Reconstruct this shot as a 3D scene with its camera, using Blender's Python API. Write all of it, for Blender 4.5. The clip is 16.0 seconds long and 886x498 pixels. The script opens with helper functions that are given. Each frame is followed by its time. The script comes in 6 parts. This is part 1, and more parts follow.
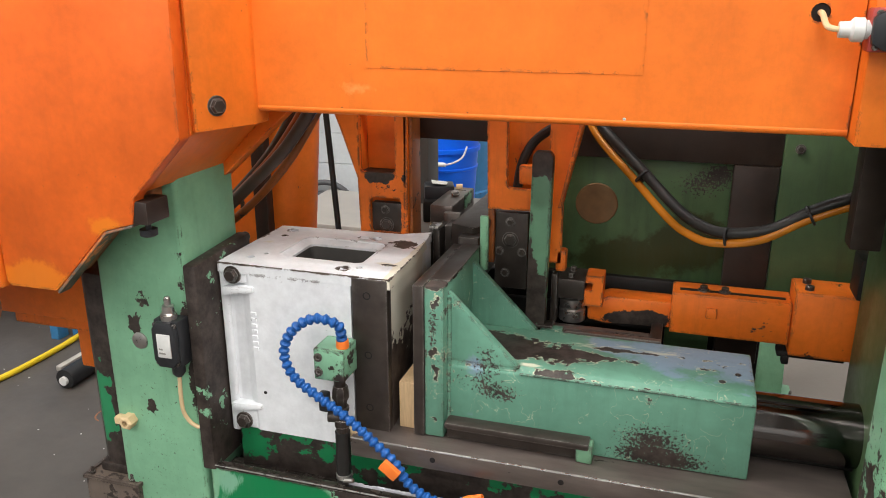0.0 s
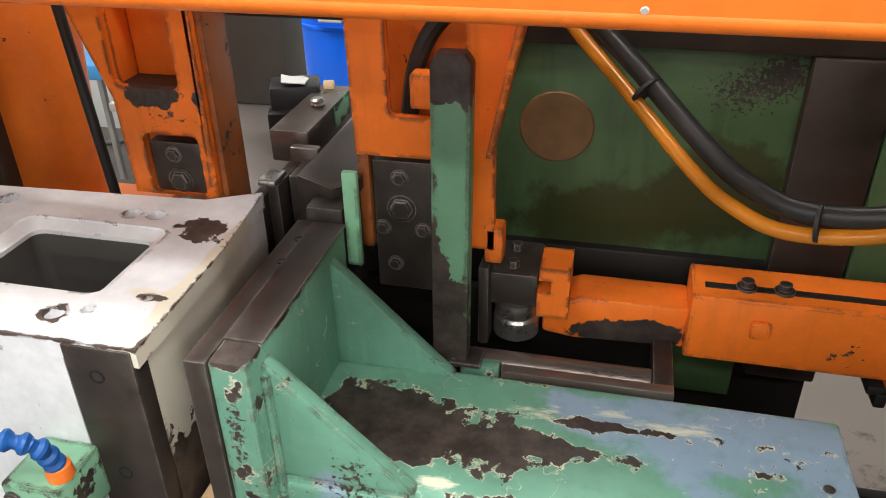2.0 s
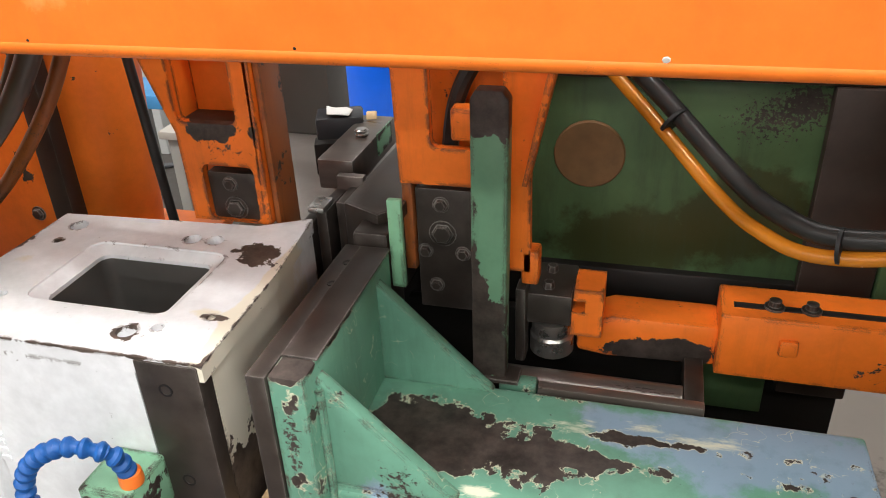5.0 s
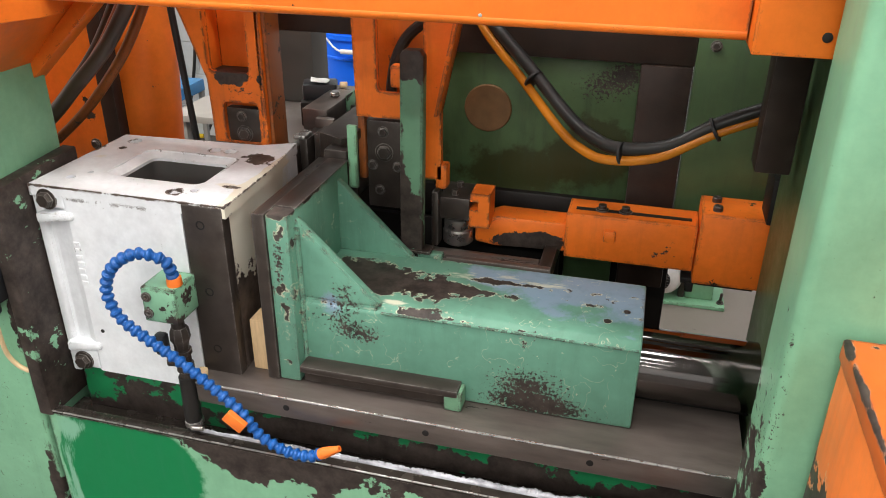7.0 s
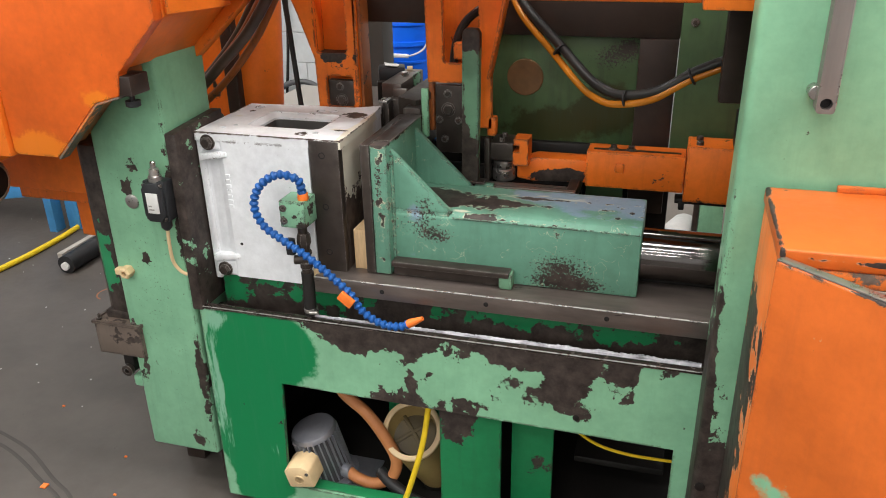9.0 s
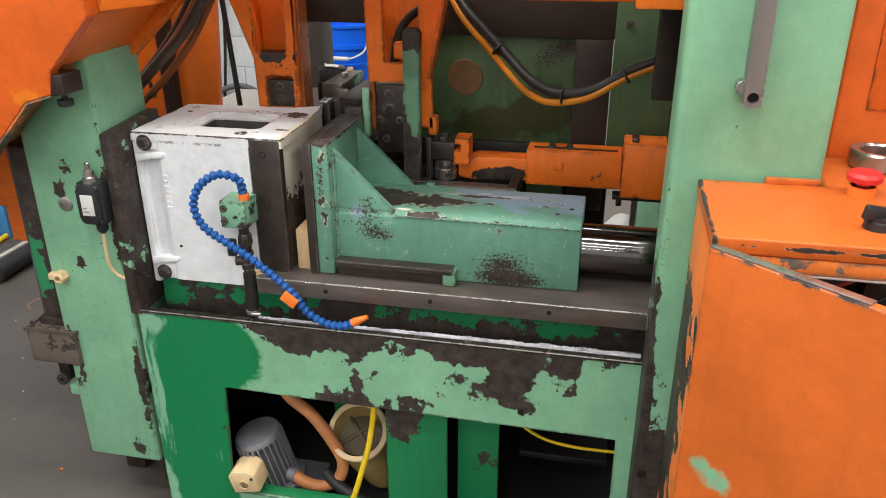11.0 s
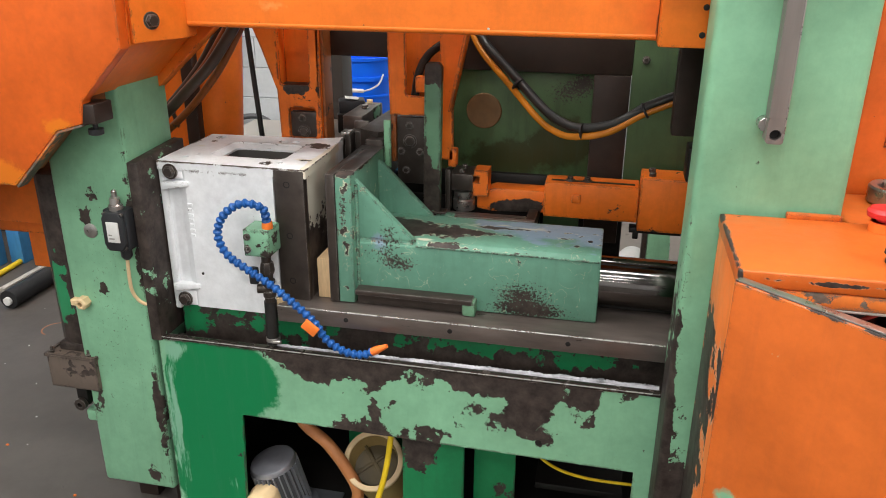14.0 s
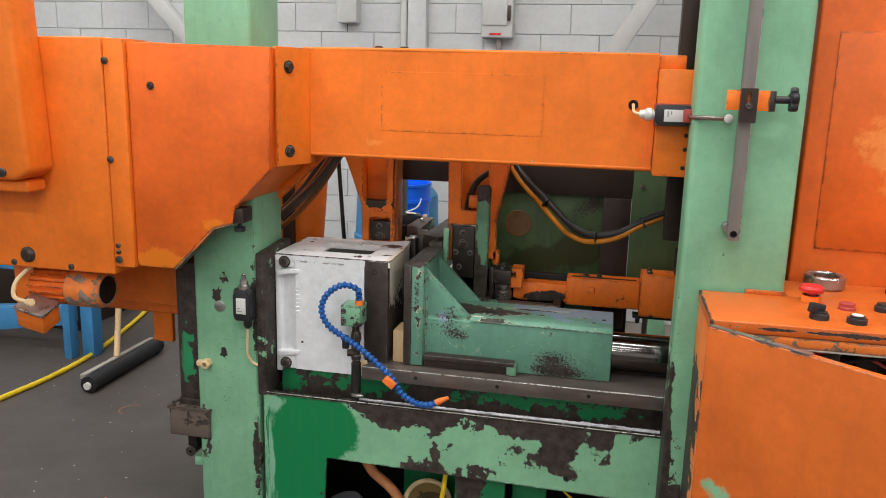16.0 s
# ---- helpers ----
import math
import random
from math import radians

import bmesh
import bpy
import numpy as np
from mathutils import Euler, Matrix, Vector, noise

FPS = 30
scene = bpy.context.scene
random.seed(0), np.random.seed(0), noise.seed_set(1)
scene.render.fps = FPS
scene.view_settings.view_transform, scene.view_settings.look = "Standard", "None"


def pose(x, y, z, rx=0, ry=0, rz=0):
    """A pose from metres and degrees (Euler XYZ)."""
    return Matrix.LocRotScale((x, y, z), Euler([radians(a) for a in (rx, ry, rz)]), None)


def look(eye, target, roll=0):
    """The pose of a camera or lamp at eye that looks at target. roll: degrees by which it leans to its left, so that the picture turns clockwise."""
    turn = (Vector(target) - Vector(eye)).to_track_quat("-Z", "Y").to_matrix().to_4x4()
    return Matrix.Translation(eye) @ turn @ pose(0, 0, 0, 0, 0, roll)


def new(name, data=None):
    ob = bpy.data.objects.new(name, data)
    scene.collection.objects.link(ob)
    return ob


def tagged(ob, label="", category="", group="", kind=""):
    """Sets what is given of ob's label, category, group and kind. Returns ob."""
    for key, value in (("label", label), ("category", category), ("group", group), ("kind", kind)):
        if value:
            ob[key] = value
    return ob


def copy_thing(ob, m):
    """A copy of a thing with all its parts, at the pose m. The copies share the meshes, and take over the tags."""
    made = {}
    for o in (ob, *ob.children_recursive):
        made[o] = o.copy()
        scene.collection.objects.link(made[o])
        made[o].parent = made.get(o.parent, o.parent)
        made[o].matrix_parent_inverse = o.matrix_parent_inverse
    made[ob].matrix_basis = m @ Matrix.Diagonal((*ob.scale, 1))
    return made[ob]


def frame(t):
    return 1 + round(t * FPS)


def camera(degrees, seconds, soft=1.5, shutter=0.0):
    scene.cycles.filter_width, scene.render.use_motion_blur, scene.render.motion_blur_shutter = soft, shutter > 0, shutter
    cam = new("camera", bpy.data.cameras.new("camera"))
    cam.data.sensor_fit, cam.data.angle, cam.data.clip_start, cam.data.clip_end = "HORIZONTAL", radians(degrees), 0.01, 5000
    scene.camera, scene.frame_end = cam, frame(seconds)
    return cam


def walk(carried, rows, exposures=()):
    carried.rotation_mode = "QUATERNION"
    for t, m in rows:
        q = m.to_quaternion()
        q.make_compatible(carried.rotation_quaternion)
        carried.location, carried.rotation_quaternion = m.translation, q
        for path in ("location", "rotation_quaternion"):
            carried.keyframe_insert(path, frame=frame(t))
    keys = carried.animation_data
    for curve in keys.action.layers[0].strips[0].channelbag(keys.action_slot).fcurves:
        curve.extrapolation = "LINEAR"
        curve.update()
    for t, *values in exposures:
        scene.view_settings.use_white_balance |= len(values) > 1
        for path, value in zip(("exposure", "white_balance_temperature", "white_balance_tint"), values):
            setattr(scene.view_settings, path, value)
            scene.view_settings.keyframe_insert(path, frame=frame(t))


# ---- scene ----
cam = camera(59.0, 16.0, soft=0.95)
PATH = [
    (0, (0.0080, -0.0462, 1.4344), (-0.5550, 1.7733, 0.8247), -0.03),
    (0.5, (-0.1120, 0.2760, 1.4105), (-0.5410, 2.1020, 0.7163), -1.18),
    (1, (-0.1730, 0.5721, 1.3874), (-0.4250, 2.3489, 0.5059), -2.06),
    (1.5, (-0.1370, 0.7406, 1.3745), (-0.4090, 2.4552, 0.3828), -0.95),
    (2, (-0.0990, 0.8006, 1.3576), (-0.5010, 2.4800, 0.3481), -0.96),
    (2.5, (-0.0920, 0.8014, 1.3545), (-0.5680, 2.4585, 0.3405), -2.04),
    (3, (-0.0900, 0.7945, 1.3550), (-0.5900, 2.4524, 0.3549), -2.39),
    (3.5, (-0.0920, 0.7894, 1.3543), (-0.6030, 2.4533, 0.3699), -2.31),
    (4, (-0.0950, 0.7842, 1.3516), (-0.6090, 2.4572, 0.3836), -2.30),
    (4.2, (-0.0950, 0.7834, 1.3537), (-0.6100, 2.4564, 0.3867), -2.20),
    (6.3, (-0.0820, 0.4947, 1.4465), (-0.4740, 2.2247, 0.5229), -1.69),
    (6.5, (-0.0220, 0.4229, 1.4361), (-0.4120, 2.1665, 0.5357), -0.88),
    (7, (0.1370, 0.2421, 1.4288), (-0.3180, 1.9731, 0.5372), 0.48),
    (7.5, (0.1980, 0.0899, 1.4316), (-0.3650, 1.8027, 0.5663), -0.35),
    (8, (0.1760, -0.0927, 1.4274), (-0.4270, 1.6163, 0.5823), -1.32),
    (8.5, (0.1860, -0.2474, 1.4213), (-0.3920, 1.4708, 0.5787), -1.47),
    (9, (0.2100, -0.3204, 1.4240), (-0.3110, 1.4261, 0.6006), -1.13),
    (9.5, (0.2170, -0.3337, 1.4199), (-0.2460, 1.4358, 0.6110), -0.90),
    (10, (0.2210, -0.3422, 1.4124), (-0.1970, 1.4372, 0.6019), -0.80),
    (12.5, (0.1830, -0.3315, 1.4067), (-0.1860, 1.4693, 0.6179), 0.11),
    (13, (0.1760, -0.3353, 1.4110), (-0.2010, 1.4694, 0.6349), 0.10),
    (13.5, (0.1770, -0.3433, 1.4115), (-0.2120, 1.4655, 0.6522), 0.18),
    (14, (0.1760, -0.3670, 1.4160), (-0.2180, 1.4502, 0.6792), 0.38),
    (14.5, (0.1730, -0.4767, 1.4402), (-0.2530, 1.3625, 0.7791), 0.53),
    (15, (0.1870, -0.7048, 1.4459), (-0.2780, 1.1567, 0.8826), 0.58),
    (15.5, (0.1860, -0.9123, 1.4603), (-0.2690, 0.9677, 0.9509), 1.61),
    (16, (0.1390, -1.0073, 1.4635), (-0.2670, 0.9068, 1.0461), 1.52),
]
walk(cam, [(t, look(eye, target, roll)) for t, eye, target, roll in PATH],
     exposures=[(0, 0.05), (2, 0.32), (4, 0.34), (7, 0.2), (9, 0.05), (14, 0.0), (16, -0.3)])


# ---- light: a closed hall with unseen, added rows of ceiling tubes ----
world = bpy.data.worlds.new("hall")
world.use_nodes = True
world.node_tree.nodes["Background"].inputs[0].default_value = (0.7, 0.75, 0.8, 1)
world.node_tree.nodes["Background"].inputs[1].default_value = 0.006
scene.world = world
FLOOR = -0.20
LAMP_POWER = 44.0
# Unseen lamps; the odd ones are added to brighten post, floor and front faces.
LAMPS = [(x, y, 1.0) for y in (-4.2, -2.2, -0.3) for x in (-3.6, -0.2, 3.2)] + [(-3.6, 1.7, 0.9), (-1.9, 0.75, 1.7), (3.2, 1.7, 0.3), (-3.6, 3.5, 0.8), (-0.2, 3.5, 0.35), (1.1, 0.6, 1.05), (-3.6, -8.0, 2.6), (-0.2, -8.0, 2.6), (3.2, -8.0, 2.6)]


# ---- materials ----
def material(name):
    m = bpy.data.materials.new(name)
    m.use_nodes = True
    t = m.node_tree
    return m, t, t.nodes["Principled BSDF"]


def noise_node(t, scale, detail=6.0, rough=0.6, stretch=None, seed=0.0):
    g = t.nodes.new("ShaderNodeNewGeometry")
    mp = t.nodes.new("ShaderNodeMapping")
    mp.inputs["Location"].default_value = (seed, seed * 0.7, seed * 1.3)
    if stretch:
        mp.inputs["Scale"].default_value = stretch
    t.links.new(g.outputs["Position"], mp.inputs["Vector"])
    n = t.nodes.new("ShaderNodeTexNoise")
    n.inputs["Scale"].default_value = scale
    n.inputs["Detail"].default_value = detail
    n.inputs["Roughness"].default_value = rough
    t.links.new(mp.outputs["Vector"], n.inputs["Vector"])
    return n.outputs["Fac"]


def calc(t, op, a, b, clamp=False):
    n = t.nodes.new("ShaderNodeMath")
    n.operation, n.use_clamp = op, clamp
    for i, v in enumerate((a, b)):
        if isinstance(v, (int, float)):
            n.inputs[i].default_value = v
        else:
            t.links.new(v, n.inputs[i])
    return n.outputs[0]


def ramp(t, value, lo, hi, a=0.0, b=1.0):
    n = t.nodes.new("ShaderNodeMapRange")
    n.inputs[1].default_value, n.inputs[2].default_value = lo, hi
    n.inputs[3].default_value, n.inputs[4].default_value = a, b
    t.links.new(value, n.inputs[0])
    return n.outputs[0]


def blend(t, fac, a, b):
    n = t.nodes.new("ShaderNodeMix")
    n.data_type = "RGBA"
    if isinstance(fac, float):
        n.inputs[0].default_value = fac
    else:
        t.links.new(fac, n.inputs[0])
    for i, v in ((6, a), (7, b)):
        if isinstance(v, tuple):
            n.inputs[i].default_value = (*v, 1)
        else:
            t.links.new(v, n.inputs[i])
    return n.outputs[2]


def blob(t, centre, radii):
    """A soft ellipsoid field: 1 at the centre, 0 at the rim."""
    g = t.nodes.new("ShaderNodeNewGeometry")
    s = t.nodes.new("ShaderNodeVectorMath")
    s.operation = "SUBTRACT"
    s.inputs[1].default_value = centre
    d = t.nodes.new("ShaderNodeVectorMath")
    d.operation = "DIVIDE"
    d.inputs[1].default_value = radii
    l = t.nodes.new("ShaderNodeVectorMath")
    l.operation = "LENGTH"
    t.links.new(g.outputs["Position"], s.inputs[0])
    t.links.new(s.outputs[0], d.inputs[0])
    t.links.new(d.outputs[0], l.inputs[0])
    return ramp(t, l.outputs["Value"], 0.0, 1.0, 1.0, 0.0)


def relief(t, p, height, strength, distance=0.002):
    b = t.nodes.new("ShaderNodeBump")
    b.inputs["Strength"].default_value, b.inputs["Distance"].default_value = strength, distance
    t.links.new(height, b.inputs["Height"])
    t.links.new(b.outputs[0], p.inputs["Normal"])


PRIMER = (0.035, 0.026, 0.022)


def worn(name, paint, under=PRIMER, limit=0.64, scale=14.0, blobs=(), second=None, second_blobs=(), rough=0.4, seed=0.0, grime=0.3, edge=0.38, pale_rim=0.0, specks=(), third=None, third_blobs=(), rim=(0.6, 0.58, 0.42), scratch=0.0, third_stretch=None, nicks=0.675):
    """Machine paint, chipped down to dark primer at the edges and in rubbed places; blobs are (centre, radii, strength)."""
    m, t, p = material(name)
    fine = noise_node(t, scale, 12.0, 0.66, seed=seed)
    broad = noise_node(t, scale * 0.22, 3.0, 0.5, seed=seed + 3.1)
    mid = noise_node(t, scale * 1.7, 6.0, 0.6, seed=seed + 6.3)
    field = calc(t, "ADD", calc(t, "MULTIPLY", fine, 0.62), calc(t, "MULTIPLY", broad, 0.38))
    for c, r, k in blobs:
        field = calc(t, "ADD", field, calc(t, "MULTIPLY", blob(t, c, r), k))
    if edge:
        bevel = t.nodes.new("ShaderNodeBevel")
        bevel.samples = 4
        bevel.inputs["Radius"].default_value = 0.010
        geo = t.nodes.new("ShaderNodeNewGeometry")
        dot = t.nodes.new("ShaderNodeVectorMath")
        dot.operation = "DOT_PRODUCT"
        t.links.new(bevel.outputs[0], dot.inputs[0])
        t.links.new(geo.outputs["True Normal"], dot.inputs[1])
        edge_band = calc(t, "MULTIPLY", ramp(t, dot.outputs["Value"], 0.99, 0.8), ramp(t, mid, 0.38, 0.56))
        field = calc(t, "ADD", field, calc(t, "MULTIPLY", edge_band, edge))
    chip = ramp(t, field, limit - 0.003, limit + 0.004)
    dots = noise_node(t, 150.0, 7.0, 0.72, seed=seed + 5.0)
    dot_field = calc(t, "MULTIPLY", dots, 0.8)
    for c, r, k in specks:
        dot_field = calc(t, "ADD", dot_field, calc(t, "MULTIPLY", blob(t, c, r), k))
    nick = calc(t, "ADD", calc(t, "MULTIPLY", noise_node(t, scale * 3.4, 8.0, 0.7, seed=seed + 17.0), 0.7), calc(t, "MULTIPLY", broad, 0.3))
    chip = calc(t, "MAXIMUM", chip, ramp(t, nick, nicks - 0.004, nicks + 0.004), True)
    chip = calc(t, "MAXIMUM", chip, ramp(t, dot_field, 0.575, 0.585), True)
    tone = noise_node(t, 5.0, 5.0, 0.65, seed=seed + 9.0)
    cloud = noise_node(t, 38.0, 5.0, 0.7, seed=seed + 15.0)
    pale = tuple(min(1.0, c * 1.14 + 0.012) for c in paint)
    dull = tuple(c * 0.78 + 0.006 for c in paint)
    colour = blend(t, ramp(t, calc(t, "ADD", calc(t, "MULTIPLY", tone, 0.7), calc(t, "MULTIPLY", cloud, 0.3)), 0.32, 0.68), dull, pale)
    for tint, spots, shift, pull in ((second, second_blobs, 21.0, None), (third, third_blobs, 27.0, third_stretch)):
        if tint:
            fs = calc(t, "MULTIPLY", noise_node(t, 11.0 if pull is None else 26.0, 10.0, 0.68, pull, seed + shift), 0.5)
            for c, r, k in spots:
                fs = calc(t, "ADD", fs, calc(t, "MULTIPLY", blob(t, c, r), k))
            colour = blend(t, ramp(t, fs, 0.425, 0.485), colour, tint)
    streak = noise_node(t, 16.0, 6.0, 0.7, stretch=(2.2, 2.2, 0.22), seed=seed + 12.0)
    colour = blend(t, calc(t, "MULTIPLY", ramp(t, streak, 0.52, 0.78), grime), colour, tuple(c * 0.4 + 0.02 for c in paint))
    if pale_rim:
        colour = blend(t, calc(t, "MULTIPLY", calc(t, "MULTIPLY", ramp(t, field, limit - 0.02, limit - 0.012), ramp(t, cloud, 0.42, 0.56)), pale_rim), colour, rim)
    if scratch:
        line = noise_node(t, 24.0, 2.5, 0.5, seed=seed + 31.0)
        near = calc(t, "ABSOLUTE", calc(t, "SUBTRACT", line, 0.5), 0.0)
        patch = ramp(t, noise_node(t, 14.0, 4.0, 0.6, seed=seed + 37.0), 0.5, 0.58)
        colour = blend(t, calc(t, "MULTIPLY", calc(t, "MULTIPLY", ramp(t, near, 0.004, 0.0015), patch), scratch), colour, rim)
    metal_tone = blend(t, ramp(t, noise_node(t, 30.0, 8.0, 0.7, seed=seed + 2.0), 0.35, 0.7), tuple(c * 0.6 for c in under), tuple(c * 1.9 + 0.01 for c in under))
    colour = blend(t, chip, colour, metal_tone)
    t.links.new(colour, p.inputs["Base Color"])
    t.links.new(calc(t, "ADD", ramp(t, chip, 0, 1, rough, 0.5), ramp(t, cloud, 0.2, 0.8, -0.08, 0.1)), p.inputs["Roughness"])
    p.inputs["Specular IOR Level"].default_value = 0.32
    relief(t, p, calc(t, "SUBTRACT", calc(t, "MULTIPLY", cloud, 0.25), chip), 0.45, 0.0012)
    return m


def plain(name, colour, rough=0.5, metal=0.0, vary=0.25, scale=20.0, bump=0.15, seed=0.0, stretch=None, rubbed=0.0):
    """One stuff with grain at two scales."""
    m, t, p = material(name)
    a = noise_node(t, scale, 6.0, 0.6, stretch, seed)
    b = noise_node(t, scale * 0.15, 3.0, 0.5, None, seed + 4.0)
    k = calc(t, "ADD", calc(t, "MULTIPLY", a, 0.5), calc(t, "MULTIPLY", b, 0.5))
    c = blend(t, ramp(t, k, 0.3, 0.7), tuple(v * (1 - vary) for v in colour), tuple(min(1.0, v * (1 + vary)) for v in colour))
    if rubbed:
        bevel = t.nodes.new("ShaderNodeBevel")
        bevel.samples = 4
        bevel.inputs["Radius"].default_value = 0.003
        geo = t.nodes.new("ShaderNodeNewGeometry")
        dot = t.nodes.new("ShaderNodeVectorMath")
        dot.operation = "DOT_PRODUCT"
        t.links.new(bevel.outputs[0], dot.inputs[0])
        t.links.new(geo.outputs["True Normal"], dot.inputs[1])
        k = calc(t, "MULTIPLY", calc(t, "MULTIPLY", ramp(t, dot.outputs["Value"], 0.985, 0.85), ramp(t, a, 0.3, 0.6)), rubbed)
        c = blend(t, k, c, (0.5, 0.47, 0.44))
    t.links.new(c, p.inputs["Base Color"])
    p.inputs["Specular IOR Level"].default_value = 0.4
    t.links.new(ramp(t, a, 0.25, 0.75, max(0.03, rough - 0.1), min(1.0, rough + 0.1)), p.inputs["Roughness"])
    p.inputs["Metallic"].default_value = metal
    if bump:
        relief(t, p, a, bump, 0.001)
    return m


def glow(name, colour, strength):
    m, t, p = material(name)
    p.inputs["Base Color"].default_value = (*colour, 1)
    p.inputs["Emission Color"].default_value = (*colour, 1)
    p.inputs["Emission Strength"].default_value = strength
    return m


GREEN = (0.215, 0.465, 0.285)
DEEP = (0.005, 0.195, 0.065)
ORANGE = (0.86, 0.185, 0.01)
m_green = worn("light_green_paint", GREEN, limit=0.66, scale=22.0)
m_post = worn("light_green_post_paint", GREEN, limit=0.69, scale=24.0, seed=3.0, grime=0.2, edge=0.1, blobs=[((0.36, 1.12, 0.15), (0.09, 0.3, 0.5), 0.55), ((0.337, 1.1, 0.55), (0.02, 0.3, 0.5), 0.3)], specks=[((0.34, 1.1, 0.7), (0.03, 0.2, 0.4), 0.14)])
m_column = worn("light_green_column_paint", GREEN, limit=0.65, scale=24.0, seed=7.0, edge=0.36, specks=[((-1.05, 1.24, 0.5), (0.2, 0.1, 0.8), 0.09)],
                blobs=[((-0.955, 1.24, 0.72), (0.024, 0.1, 0.5), 0.2), ((-0.96, 1.24, 0.22), (0.024, 0.1, 0.22), 0.27), ((-1.056, 1.24, 0.82), (0.04, 0.1, 0.07), 0.23), ((-1.085, 1.24, 0.76), (0.025, 0.1, 0.05), 0.18), ((-1.065, 1.24, 0.575), (0.034, 0.1, 0.04), 0.3), ((-1.14, 1.24, 0.28), (0.03, 0.1, 0.2), 0.13), ((-0.99, 1.24, 0.0), (0.05, 0.1, 0.06), 0.14), ((-1.0, 1.24, 1.05), (0.2, 0.1, 0.15), -0.1)])
m_apron = worn("light_green_apron_paint", GREEN, limit=0.64, scale=19.0, seed=1.5, grime=0.22, edge=0.36,
               blobs=[((-0.2, 1.24, 0.455), (1.3, 0.2, 0.075), 0.27), ((-0.4, 1.24, 0.24), (0.24, 0.2, 0.055), 0.26), ((0.06, 1.24, 0.37), (0.1, 0.2, 0.14), 0.22), ((0.17, 1.24, 0.4), (0.05, 0.2, 0.09), 0.16), ((-0.22, 1.24, 0.22), (0.1, 0.3, 0.09), 0.2), ((-0.1, 1.24, 0.34), (0.4, 0.2, 0.1), 0.06), ((-0.47, 1.24, 0.425), (0.17, 0.2, 0.1), 0.3), ((-0.34, 1.24, 0.3), (0.06, 0.2, 0.06), 0.12), ((-0.8, 1.24, 0.36), (0.24, 0.2, 0.2), -0.3)],
               second=DEEP, second_blobs=[((-0.74, 1.24, 0.345), (0.19, 0.3, 0.15), 0.9), ((-0.81, 1.24, 0.12), (0.15, 0.3, 0.5), 1.0), ((-0.86, 1.24, 0.33), (0.07, 0.3, 0.12), 0.6)],
               third=(0.2, 0.43, 0.29), third_stretch=(2.6, 2.6, 0.35), third_blobs=[((-0.78, 1.24, 0.02), (0.14, 0.3, 0.2), 0.17), ((-0.91, 1.24, 0.2), (0.05, 0.3, 0.4), 0.3), ((-0.87, 1.24, 0.42), (0.06, 0.3, 0.05), 0.25)])
m_deep = worn("deep_green_paint", DEEP, limit=0.6, scale=16.0, seed=2.0, edge=0.15, blobs=[((-0.24, 1.27, 0.18), (0.08, 0.1, 0.1), 0.2), ((-0.03, 1.33, 0.1), (0.04, 0.1, 0.2), 0.1)])
